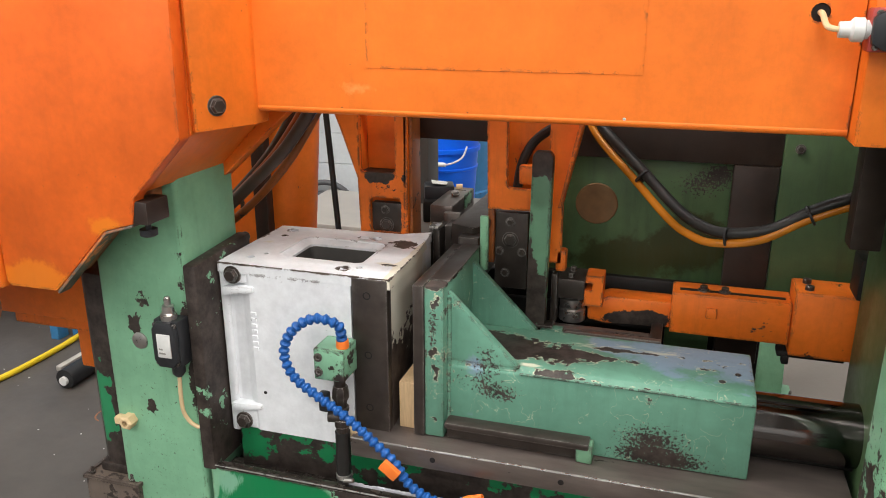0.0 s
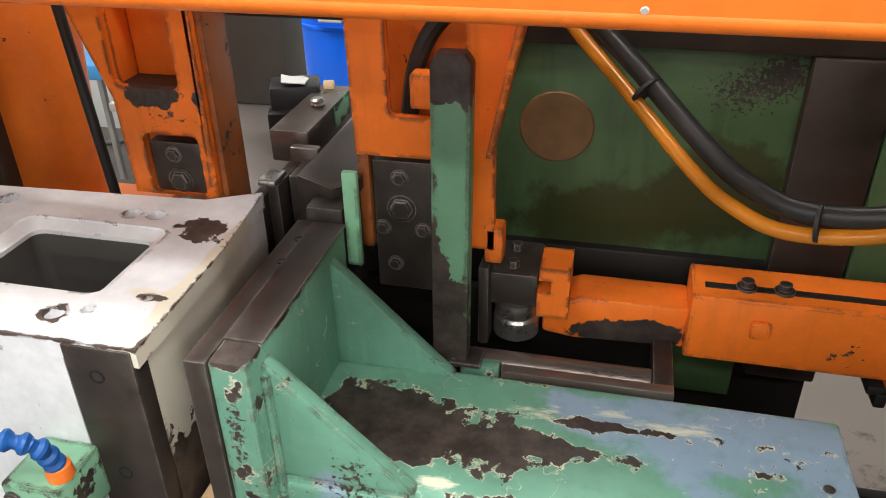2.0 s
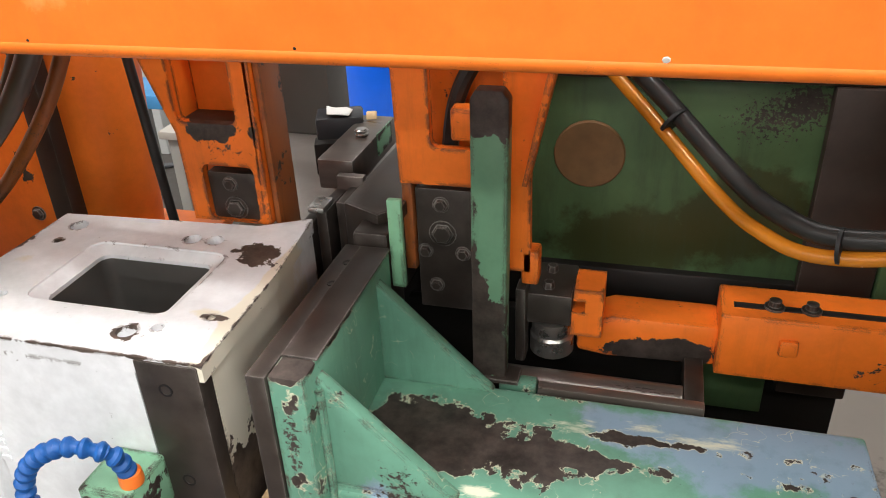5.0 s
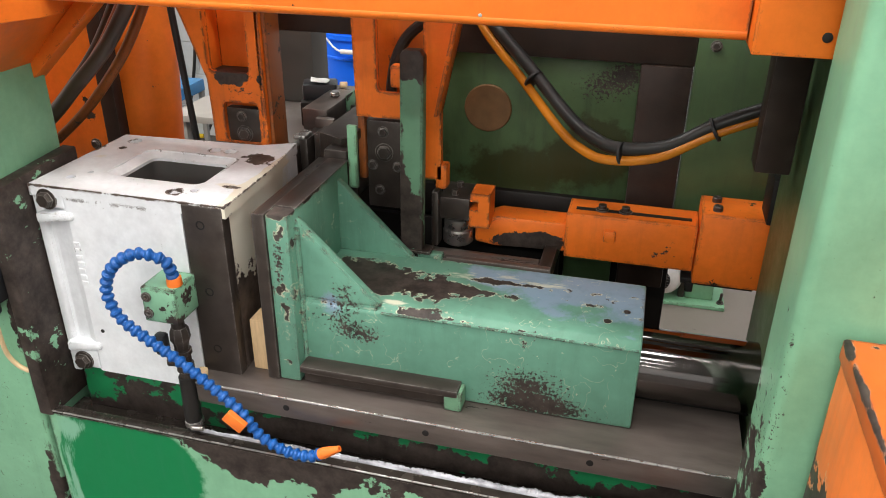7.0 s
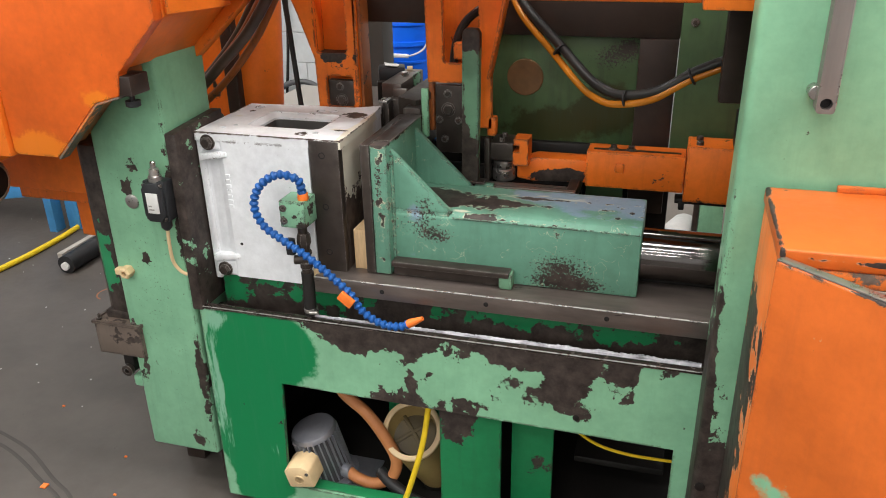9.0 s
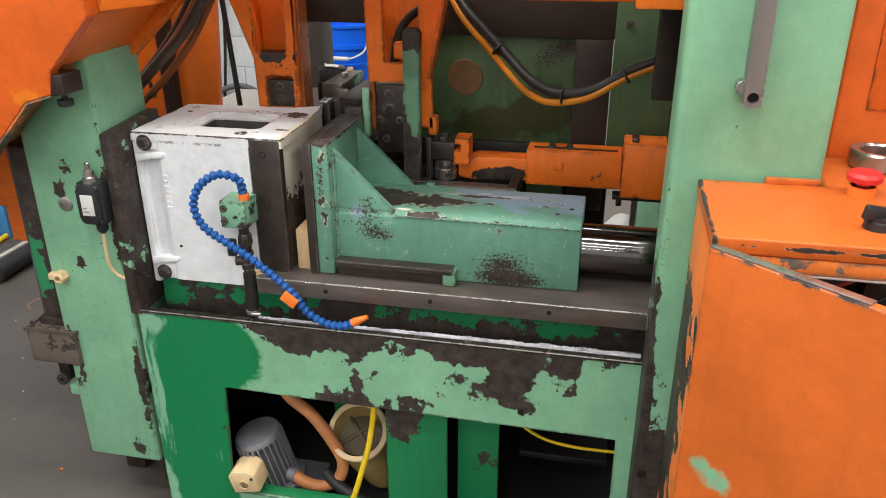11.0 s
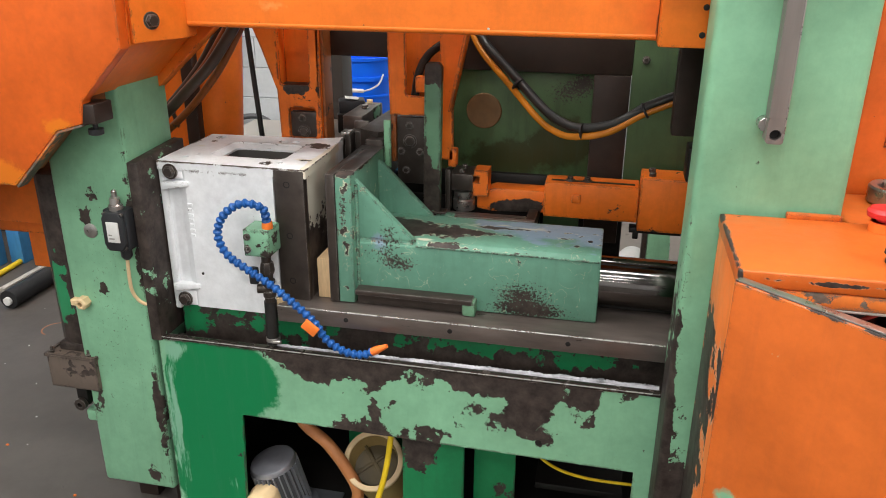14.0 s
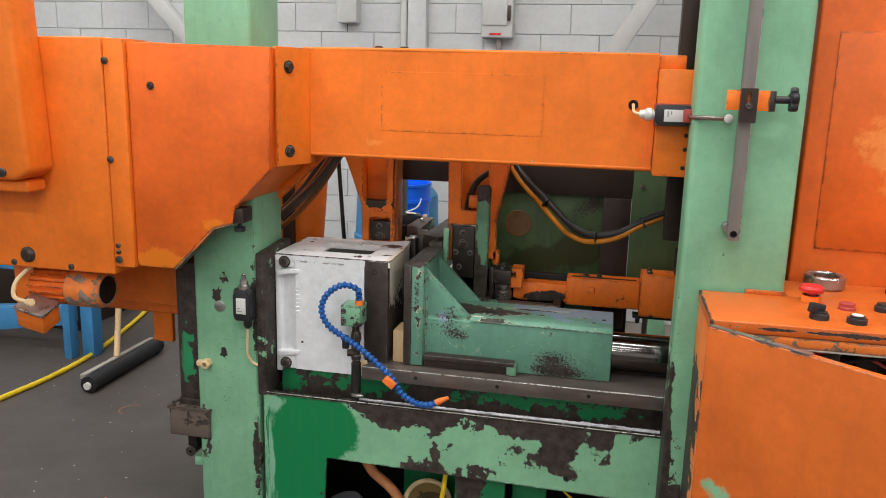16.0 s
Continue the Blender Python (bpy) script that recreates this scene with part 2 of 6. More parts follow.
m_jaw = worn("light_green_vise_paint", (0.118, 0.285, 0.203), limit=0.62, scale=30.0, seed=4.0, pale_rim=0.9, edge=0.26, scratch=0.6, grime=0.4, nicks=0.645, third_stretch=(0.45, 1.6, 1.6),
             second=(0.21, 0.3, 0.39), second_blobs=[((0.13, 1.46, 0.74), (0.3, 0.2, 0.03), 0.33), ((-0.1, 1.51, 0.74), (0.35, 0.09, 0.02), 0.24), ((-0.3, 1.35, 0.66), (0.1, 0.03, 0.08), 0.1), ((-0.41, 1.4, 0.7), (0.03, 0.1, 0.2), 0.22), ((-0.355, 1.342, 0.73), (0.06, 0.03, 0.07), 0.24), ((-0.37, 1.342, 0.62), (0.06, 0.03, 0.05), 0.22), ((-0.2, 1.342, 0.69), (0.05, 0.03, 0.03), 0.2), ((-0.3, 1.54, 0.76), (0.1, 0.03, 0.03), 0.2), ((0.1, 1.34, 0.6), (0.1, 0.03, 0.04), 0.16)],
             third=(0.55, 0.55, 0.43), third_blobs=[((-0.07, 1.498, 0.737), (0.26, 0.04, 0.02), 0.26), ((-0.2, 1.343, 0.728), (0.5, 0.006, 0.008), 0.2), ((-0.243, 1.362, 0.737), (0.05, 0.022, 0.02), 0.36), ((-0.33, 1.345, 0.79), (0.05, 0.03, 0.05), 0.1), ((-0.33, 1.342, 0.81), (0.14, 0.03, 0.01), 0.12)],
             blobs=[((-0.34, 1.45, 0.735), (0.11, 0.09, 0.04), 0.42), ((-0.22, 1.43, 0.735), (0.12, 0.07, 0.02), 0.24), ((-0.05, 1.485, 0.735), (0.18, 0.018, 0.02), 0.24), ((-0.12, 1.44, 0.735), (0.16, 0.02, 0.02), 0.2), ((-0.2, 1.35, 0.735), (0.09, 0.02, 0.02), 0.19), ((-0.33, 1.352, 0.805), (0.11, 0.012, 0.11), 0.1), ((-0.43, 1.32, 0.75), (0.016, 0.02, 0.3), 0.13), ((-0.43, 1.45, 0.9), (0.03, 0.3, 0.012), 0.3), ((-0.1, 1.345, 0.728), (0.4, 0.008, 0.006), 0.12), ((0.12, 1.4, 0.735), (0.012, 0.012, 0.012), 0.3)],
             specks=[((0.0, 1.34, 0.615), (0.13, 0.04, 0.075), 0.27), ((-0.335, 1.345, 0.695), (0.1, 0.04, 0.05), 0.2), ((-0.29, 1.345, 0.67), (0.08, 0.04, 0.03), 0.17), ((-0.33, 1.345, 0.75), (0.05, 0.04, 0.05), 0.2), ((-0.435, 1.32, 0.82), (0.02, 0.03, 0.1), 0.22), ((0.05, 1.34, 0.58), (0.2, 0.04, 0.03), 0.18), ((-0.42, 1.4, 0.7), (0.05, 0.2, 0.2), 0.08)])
m_bar = worn("green_guard_bar_paint", (0.13, 0.28, 0.17), limit=0.6, scale=18.0, seed=6.0, edge=0.36, blobs=[((-0.27, 1.57, 1.12), (0.08, 0.1, 0.06), 0.35), ((-0.28, 1.57, 0.78), (0.06, 0.1, 0.12), 0.3), ((-0.29, 1.57, 0.95), (0.02, 0.1, 0.2), 0.12)])
# Beam shadow painted in: olive darker low on the panel, lighter band on top.
m_backgreen = worn("shaded_oily_green_panel_paint", (0.062, 0.118, 0.046), limit=0.7, scale=40.0, seed=8.0, grime=0.8, edge=0.1, second=(0.045, 0.055, 0.02), second_blobs=[((-0.1, 1.8, 0.83), (0.4, 0.2, 0.14), 0.34), ((0.06, 1.8, 0.93), (0.12, 0.2, 0.12), 0.3)], third=(0.1, 0.2, 0.1), third_blobs=[((0.0, 1.8, 1.05), (0.2, 0.2, 0.06), 0.18)], specks=[((0.05, 1.8, 1.03), (0.1, 0.1, 0.07), 0.22), ((0.1, 1.8, 1.06), (0.05, 0.1, 0.05), 0.2)])
m_orange = worn("orange_paint", ORANGE, limit=0.715, scale=26.0, grime=0.15, edge=0.24, second=(0.93, 0.3, 0.07), second_blobs=[((-0.55, 1.29, 1.28), (0.09, 0.2, 0.035), 0.26), ((-1.6, 1.1, 1.0), (0.3, 0.2, 0.1), 0.1)])
m_cover = worn("deep_orange_paint", (0.8, 0.135, 0.008), limit=0.73, scale=24.0, grime=0.12, seed=5.0, edge=0.4, pale_rim=0.5, rim=(0.6, 0.42, 0.28), second=(0.95, 0.25, 0.02), second_blobs=[((-1.2, 1.12, 0.89), (0.16, 0.2, 0.085), 0.42), ((-1.02, 1.12, 1.02), (0.1, 0.2, 0.05), 0.36)])
m_cabinet = worn("orange_cabinet_paint", (0.61, 0.125, 0.011), limit=0.7, scale=20.0, grime=0.2, seed=11.0, edge=0.3, pale_rim=0.7, rim=(0.5, 0.36, 0.25), blobs=[((0.389, 0.797, 0.5), (0.016, 0.02, 0.8), 0.3), ((0.5, 0.7, 0.936), (0.3, 0.3, 0.008), 0.22), ((0.387, 0.9, 0.946), (0.01, 0.3, 0.012), 0.3), ((0.41, 0.785, 0.47), (0.05, 0.06, 0.07), 0.12), ((0.7, 0.81, 0.935), (0.3, 0.02, 0.012), 0.24), ((0.42, 1.07, 0.948), (0.04, 0.03, 0.02), 0.16)], second=(0.2, 0.45, 0.27), second_blobs=[((0.42, 0.775, 0.56), (0.07, 0.1, 0.09), 0.27), ((0.47, 0.74, 0.53), (0.05, 0.1, 0.06), 0.22)])
m_guide = worn("orange_guide_paint", (0.84, 0.18, 0.01), limit=0.655, scale=30.0, seed=13.0, grime=0.5, nicks=0.65, edge=0.44, blobs=[((-0.672, 1.64, 1.036), (0.075, 0.06, 0.024), 0.4), ((-0.604, 1.63, 1.0), (0.012, 0.1, 0.2), 0.16)], specks=[((-0.65, 1.63, 1.01), (0.07, 0.1, 0.04), 0.16), ((-0.225, 1.63, 0.93), (0.04, 0.1, 0.1), 0.12)])
m_opost = worn("orange_post_paint", (0.84, 0.18, 0.012), limit=0.69, scale=26.0, seed=14.0, grime=0.12, edge=0.1, blobs=[((-1.0, 1.78, 1.06), (0.1, 0.1, 0.05), 0.16), ((-0.96, 1.79, 0.95), (0.05, 0.1, 0.05), 0.14), ((-1.11, 1.74, 0.9), (0.04, 0.1, 0.14), 0.24)])
m_cowl = worn("rubbed_cowl_paint", (0.8, 0.2, 0.03), under=(0.2, 0.17, 0.14), limit=0.54, scale=20.0, seed=51.0, edge=0.3)
m_arm = worn("orange_arm_paint", (0.86, 0.18, 0.01), nicks=0.65, limit=0.64, scale=22.0, seed=17.0, edge=0.36, blobs=[((-0.05, 1.67, 0.73), (0.13, 0.08, 0.028), 0.32), ((-0.02, 1.67, 0.75), (0.06, 0.08, 0.03), 0.2)])
# The strongest blob darkens the low right side: bare metal plus painted-in shade.
m_white = worn("white_casting_paint", (0.82, 0.84, 0.865), under=(0.07, 0.052, 0.042), limit=0.69, scale=34.0, seed=19.0, grime=0.08, rough=0.45, edge=0.15,
               blobs=[((-0.7, 1.309, 0.905), (0.5, 0.006, 0.007), 0.22), ((-0.524, 1.45, 0.905), (0.006, 0.4, 0.007), 0.23), ((-0.915, 1.45, 0.9), (0.012, 0.3, 0.02), 0.17), ((-0.524, 1.325, 0.8), (0.01, 0.01, 0.2), 0.22), ((-0.575, 1.547, 0.905), (0.07, 0.06, 0.02), 0.36), ((-0.555, 1.395, 0.905), (0.04, 0.012, 0.02), 0.3), ((-0.535, 1.63, 0.905), (0.03, 0.03, 0.03), 0.2), ((-0.525, 1.35, 0.74), (0.03, 0.05, 0.06), 0.12), ((-0.53, 1.5, 0.35), (0.065, 1.2, 0.53), 0.9), ((-0.867, 1.569, 0.905), (0.024, 0.024, 0.01), 0.2), ((-0.649, 1.564, 0.905), (0.024, 0.024, 0.01), 0.24), ((-0.682, 1.562, 0.905), (0.022, 0.022, 0.01), 0.16), ((-0.639, 1.35, 0.905), (0.024, 0.024, 0.01), 0.22), ((-0.866, 1.523, 0.905), (0.016, 0.016, 0.01), 0.22), ((-0.9, 1.5, 0.905), (0.025, 0.04, 0.01), 0.14), ((-0.85, 1.37, 0.905), (0.03, 0.02, 0.01), 0.1)],
               second=(0.76, 0.72, 0.6), second_blobs=[((-0.527, 1.46, 0.8), (0.024, 0.6, 0.6), 0.5), ((-0.88, 1.47, 0.905), (0.05, 0.04, 0.02), 0.2), ((-0.57, 1.4, 0.905), (0.05, 0.025, 0.02), 0.22), ((-0.525, 1.38, 0.8), (0.03, 0.14, 0.14), 0.2), ((-0.525, 1.6, 0.87), (0.02, 0.1, 0.06), 0.16)])
m_steel = plain("dark_oily_steel", (0.054, 0.043, 0.037), 0.42, 0.5, 0.4, 30.0, 0.25, rubbed=0.7)
m_rail = plain("worn_rail_steel", (0.17, 0.14, 0.125), 0.34, 0.6, 0.4, 22.0, 0.2, stretch=(0.35, 1.5, 1.5), rubbed=1.0)
m_brown = plain("brown_primer_steel", (0.036, 0.023, 0.018), 0.48, 0.2, 0.4, 30.0, 0.25, seed=2.0, rubbed=0.25)
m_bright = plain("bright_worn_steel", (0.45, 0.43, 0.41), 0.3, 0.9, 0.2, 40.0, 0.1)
m_brightrim = plain("rubbed_rim_steel", (0.2, 0.175, 0.16), 0.33, 0.7, 0.45, 26.0, 0.2, stretch=(0.3, 2, 2))
# Base colour lowered to imitate the rod's reflection of dark surroundings.
m_chrome = plain("chrome_rod", (0.15, 0.138, 0.132), 0.07, 1.0, 0.12, 30.0, 0.02)
m_black = plain("black_rubber", (0.018, 0.018, 0.019), 0.5, 0.0, 0.3, 60.0, 0.15)
m_plastic = plain("black_plastic", (0.022, 0.023, 0.026), 0.4, 0.0, 0.2, 60.0, 0.1)
# The large second blob paints a well-lit area onto the floor behind the machine.
m_floor_mat = worn("oily_concrete_floor_lit_area", (0.08, 0.069, 0.061), under=(0.045, 0.039, 0.035), limit=0.68, scale=5.0, edge=0.0, grime=0.0, rough=0.45, second=(0.24, 0.212, 0.188), second_blobs=[((-1.9, 1.6, -0.2), (0.5, 0.9, 0.3), 0.12), ((1.5, 3.6, -0.2), (2.6, 2.2, 0.3), 0.6)])
m_block = plain("painted_block_wall", (0.6, 0.62, 0.63), 0.75, 0.0, 0.1, 30.0, 0.3)
# Grey kept low so the unseen ceiling bounces little light.
m_roof = plain("low_bounce_grey", (0.3, 0.3, 0.29), 0.8, 0.0, 0.1, 4.0, 0.0)
m_tube = glow("lamp_diffuser", (1.0, 0.97, 0.92), 6.0)
m_tray = plain("oily_tray_steel", (0.05, 0.041, 0.035), 0.25, 0.4, 0.5, 24.0, 0.3, seed=5.0, rubbed=0.9)


# ---- shapes ----
def box(x0, x1, y0, y1, z0, z1, bevel=0.002, segments=2, bm=None):
    bm = bm or bmesh.new()
    fresh = bmesh.ops.create_cube(bm, size=1.0)["verts"]
    for v in fresh:
        v.co = Vector((x0 if v.co.x < 0 else x1, y0 if v.co.y < 0 else y1, z0 if v.co.z < 0 else z1))
    if bevel:
        edges = list({e for v in fresh for e in v.link_edges})
        bmesh.ops.bevel(bm, geom=edges, offset=bevel, segments=segments, affect="EDGES", profile=0.5)
    return bm


def prism(outline, axis, a, b, bevel=0.002, bm=None, segments=2):
    """An outline drawn in the two other axes (in order x, y, z), pushed from a to b along the axis."""
    bm = bm or bmesh.new()
    def place(p, w):
        return {"x": (w, p[0], p[1]), "y": (p[0], w, p[1]), "z": (p[0], p[1], w)}[axis]
    lo = [bm.verts.new(place(p, a)) for p in outline]
    hi = [bm.verts.new(place(p, b)) for p in outline]
    n = len(outline)
    faces = [bm.faces.new(lo), bm.faces.new(hi[::-1])]
    for i in range(n):
        faces.append(bm.faces.new((lo[i], hi[i], hi[(i + 1) % n], lo[(i + 1) % n])))
    bmesh.ops.recalc_face_normals(bm, faces=faces)
    if bevel:
        edges = list({e for f in faces for e in f.edges})
        bmesh.ops.bevel(bm, geom=edges, offset=bevel, segments=segments, affect="EDGES", profile=0.5)
    return bm


def frame_along(way):
    way = Vector(way).normalized()
    side = way.cross(Vector((0, 0, 1)))
    if side.length < 1e-4:
        side = Vector((1, 0, 0))
    side.normalize()
    return side, way.cross(side), way


def lathe(base, way, profile, seg=20, bm=None, squash=None):
    """A turned form: profile holds (distance along the way, radius)."""
    bm = bm or bmesh.new()
    base = Vector(base)
    u, v, w = frame_along(way)
    rings = []
    for d, r in profile:
        if r < 1e-5:
            rings.append([bm.verts.new(base + w * d)])
        else:
            rings.append([bm.verts.new(base + w * d + u * r * math.cos(2 * math.pi * i / seg) + v * r * math.sin(2 * math.pi * i / seg)) for i in range(seg)])
    faces = []
    for a, b in zip(rings, rings[1:]):
        for i in range(seg):
            j = (i + 1) % seg
            if len(a) == 1 and len(b) == 1:
                continue
            if len(a) == 1:
                faces.append(bm.faces.new((a[0], b[i], b[j])))
            elif len(b) == 1:
                faces.append(bm.faces.new((a[i], b[0], a[j])))
            else:
                faces.append(bm.faces.new((a[i], b[i], b[j], a[j])))
    for ring in (rings[0], rings[-1]):
        if len(ring) > 2 and profile[0] != profile[-1]:
            faces.append(bm.faces.new(ring))
    bmesh.ops.recalc_face_normals(bm, faces=faces)
    return bm


def cyl(p, q, r, seg=20, bevel=0.001, bm=None):
    d = (Vector(q) - Vector(p)).length
    e = min(bevel, r * 0.4, d * 0.4)
    return lathe(p, Vector(q) - Vector(p), [(0, r - e), (e, r), (d - e, r), (d, r - e)], seg, bm)


def smooth_line(points, steps=6):
    pts = [Vector(p) for p in points]
    out = []
    for i in range(len(pts) - 1):
        a, b, c, d = pts[max(i - 1, 0)], pts[i], pts[i + 1], pts[min(i + 2, len(pts) - 1)]
        for k in range(steps):
            s = k / steps
            out.append(0.5 * (2 * b + (c - a) * s + (2 * a - 5 * b + 4 * c - d) * s * s + (3 * b - a - 3 * c + d) * s ** 3))
    return out + [pts[-1]]


def tube(points, r, seg=10, steps=6, bm=None):
    bm = bm or bmesh.new()
    line = smooth_line(points, steps)
    rings, u = [], None
    for i, p in enumerate(line):
        w = (line[min(i + 1, len(line) - 1)] - line[max(i - 1, 0)]).normalized()
        if u is None:
            u = frame_along(w)[0]
        u = (u - w * u.dot(w)).normalized()
        v = w.cross(u)
        rings.append([bm.verts.new(p + (u * math.cos(2 * math.pi * k / seg) + v * math.sin(2 * math.pi * k / seg)) * r) for k in range(seg)])
    faces = []
    for a, b in zip(rings, rings[1:]):
        for k in range(seg):
            faces.append(bm.faces.new((a[k], a[(k + 1) % seg], b[(k + 1) % seg], b[k])))
    faces += [bm.faces.new(rings[0]), bm.faces.new(rings[-1])]
    bmesh.ops.recalc_face_normals(bm, faces=faces)
    return bm


def spin(bm, m):
    bmesh.ops.transform(bm, matrix=m, verts=bm.verts)
    return bm


def mesh_of(name, bm, mat, soft=True):
    me = bpy.data.meshes.new(name)
    for f in bm.faces:
        f.smooth = soft
    bm.to_mesh(me)
    bm.free()
    me.materials.append(mat)
    if soft:
        me.set_sharp_from_angle(angle=radians(35))
    return me


def part(name, bm, mat, parent=None, label="", soft=True):
    ob = new(name, mesh_of(name, bm, mat, soft))
    if parent:
        ob.parent = parent
        ob.matrix_parent_inverse = parent.matrix_world.inverted() if parent.type != "EMPTY" else Matrix.Translation(-Vector(parent.location))
    return tagged(ob, label)


def thing(name, base, label, category, group=""):
    ob = new(name)
    ob.location = base
    ob.empty_display_size = 0.05
    return tagged(ob, label, category, group)


def single(name, bm, mat, label, category, kind="", group=""):
    return tagged(part(name, bm, mat), label, category, group, kind)


def hexhead(centre, way, r=0.012, h=0.009, washer=True, bm=None):
    bm = lathe(centre, way, [(0, r), (h * 0.8, r), (h, r * 0.86)], 6, bm)
    if washer:
        lathe(centre, way, [(0, r * 1.35), (h * 0.22, r * 1.35), (h * 0.25, r * 1.2)], 18, bm)
    return bm


def sockethead(centre, way, r=0.008, h=0.008, bm=None):
    return lathe(centre, way, [(0, r), (h * 0.85, r), (h, r * 0.88), (h, r * 0.5), (h * 0.4, r * 0.5), (h * 0.4, 0)], 14, bm)


def plate(outline, holes, axis, a, b, bm=None):
    """A flat plate with openings, pushed from a to b along the axis."""
    bm = bm or bmesh.new()
    def place(p, w):
        return {"x": (w, p[0], p[1]), "y": (p[0], w, p[1]), "z": (p[0], p[1], w)}[axis]
    edges = []
    for loop in (outline, *holes):
        vs = [bm.verts.new(place(p, a)) for p in loop]
        edges += [bm.edges.new((vs[i], vs[(i + 1) % len(vs)])) for i in range(len(vs))]
    faces = [g for g in bmesh.ops.triangle_fill(bm, use_beauty=True, edges=edges)["geom"] if isinstance(g, bmesh.types.BMFace)]
    out = bmesh.ops.extrude_face_region(bm, geom=faces)["geom"]
    shift = Vector(place((0, 0), b)) - Vector(place((0, 0), a))
    bmesh.ops.translate(bm, verts=[g for g in out if isinstance(g, bmesh.types.BMVert)], vec=shift)
    bmesh.ops.recalc_face_normals(bm, faces=bm.faces)
    return bm


def round_rect(x0, x1, y0, y1, r, n=4):
    pts = []
    for cx, cy, s in ((x1 - r, y1 - r, 0), (x0 + r, y1 - r, 90), (x0 + r, y0 + r, 180), (x1 - r, y0 + r, 270)):
        pts += [(cx + r * math.cos(radians(s + 90 * k / n)), cy + r * math.sin(radians(s + 90 * k / n))) for k in range(n + 1)]
    return pts


def ring_of(x, y, r, n=14):
    return [(x + r * math.cos(2 * math.pi * k / n), y + r * math.sin(2 * math.pi * k / n)) for k in range(n)]


m_hose = plain("dark_cable_hose", (0.02, 0.019, 0.018), 0.38, 0.0, 0.4, 50.0, 0.2)
m_greyhose = plain("grey_rubber_hose", (0.09, 0.09, 0.095), 0.5, 0.0, 0.3, 30.0, 0.1)
m_scuff = plain("rubber_scuff", (0.05, 0.044, 0.04), 0.6, 0.0, 0.3, 40.0, 0.0)
m_ringmark = plain("faded_orange_mark", (0.32, 0.13, 0.06), 0.6, 0.0, 0.4, 40.0, 0.0)
m_amber = plain("amber_plastic_hose", (0.5, 0.17, 0.012), 0.22, 0.0, 0.3, 14.0, 0.05)
m_blue = plain("blue_plastic", (0.01, 0.09, 0.33), 0.42, 0.0, 0.1, 60.0, 0.05)
m_bucket = plain("bright_blue_bucket_plastic", (0.005, 0.15, 0.95), 0.4, 0.0, 0.08, 20.0, 0.05)
m_nozzle = plain("orange_plastic", (0.88, 0.2, 0.03), 0.45, 0.0, 0.1, 40.0, 0.05)
m_wood = plain("sawn_pine", (0.62, 0.43, 0.24), 0.7, 0.0, 0.25, 40.0, 0.2, stretch=(6.0, 6.0, 0.6))
m_label = plain("off_white_label", (0.68, 0.68, 0.66), 0.55, 0.0, 0.1, 60.0, 0.0)
m_alu = plain("cast_aluminium", (0.3, 0.31, 0.35), 0.4, 0.6, 0.25, 30.0, 0.2)
# Darker aluminium that paints the shade in the gaps of the pump fins.
m_darkalu = plain("fin_gap_shade_aluminium", (0.09, 0.09, 0.1), 0.5, 0.5, 0.35, 30.0, 0.2)
m_cream = plain("cream_plastic", (0.7, 0.52, 0.3), 0.5, 0.0, 0.15, 40.0, 0.1)
m_tan = plain("stained_tan_plastic", (0.25, 0.175, 0.065), 0.45, 0.0, 0.4, 12.0, 0.15)
m_sieve = plain("dark_sieve_plastic", (0.085, 0.06, 0.02), 0.5, 0.0, 0.4, 20.0, 0.1)
m_rubber_hose = plain("brown_rubber_hose", (0.5, 0.2, 0.075), 0.5, 0.0, 0.25, 16.0, 0.15)
m_yellow = plain("yellow_cord_jacket", (0.78, 0.55, 0.02), 0.4, 0.0, 0.12, 40.0, 0.05)
m_red = plain("red_button_plastic", (0.62, 0.03, 0.03), 0.4, 0.0, 0.15, 40.0, 0.05)
m_redbase = plain("faded_red_plastic", (0.4, 0.06, 0.05), 0.5, 0.0, 0.2, 40.0, 0.05)
m_bluepaint = worn("blue_bench_paint", (0.05, 0.24, 0.5), limit=0.68, scale=14.0, seed=23.0)
# Streaky white that paints the reflection on the wet metal behind the lip.
m_glint = plain("painted_lip_glint", (0.36, 0.36, 0.39), 0.1, 0.0, 0.95, 90.0, 0.9, stretch=(0.2, 1.6, 1.6))
# Dark tone that puts the well's dimness into its lining.
m_liner = plain("dim_well_inside", (0.085, 0.08, 0.075), 0.6, 0.0, 0.3, 14.0, 0.2)
m_greyplate = plain("dull_grey_plate", (0.42, 0.39, 0.35), 0.5, 0.3, 0.2, 12.0, 0.1)
# Near black: black parts, and the painted dark of recesses, holes and inner walls.
m_void = plain("black_steel_and_recess_shade", (0.014, 0.012, 0.011), 0.55, 0.2, 0.4, 12.0, 0.1)
m_disc = plain("rusty_cover_disc", (0.22, 0.12, 0.05), 0.55, 0.2, 0.35, 30.0, 0.15)
m_greypost = plain("grey_painted_post", (0.3, 0.29, 0.27), 0.5, 0.1, 0.15, 10.0, 0.1)
# Grey made darker so that the post's shadow is in its colour.
m_darkpost = plain("shaded_dark_grey_post_paint", (0.085, 0.08, 0.074), 0.5, 0.1, 0.2, 10.0, 0.1)
m_gauge = plain("grey_brown_square_tube", (0.23, 0.205, 0.19), 0.42, 0.4, 0.2, 30.0, 0.1, stretch=(2, 2, 0.2))
m_pale = plain("pale_grey_enamel", (0.6, 0.61, 0.6), 0.45, 0.0, 0.08, 20.0, 0.0)
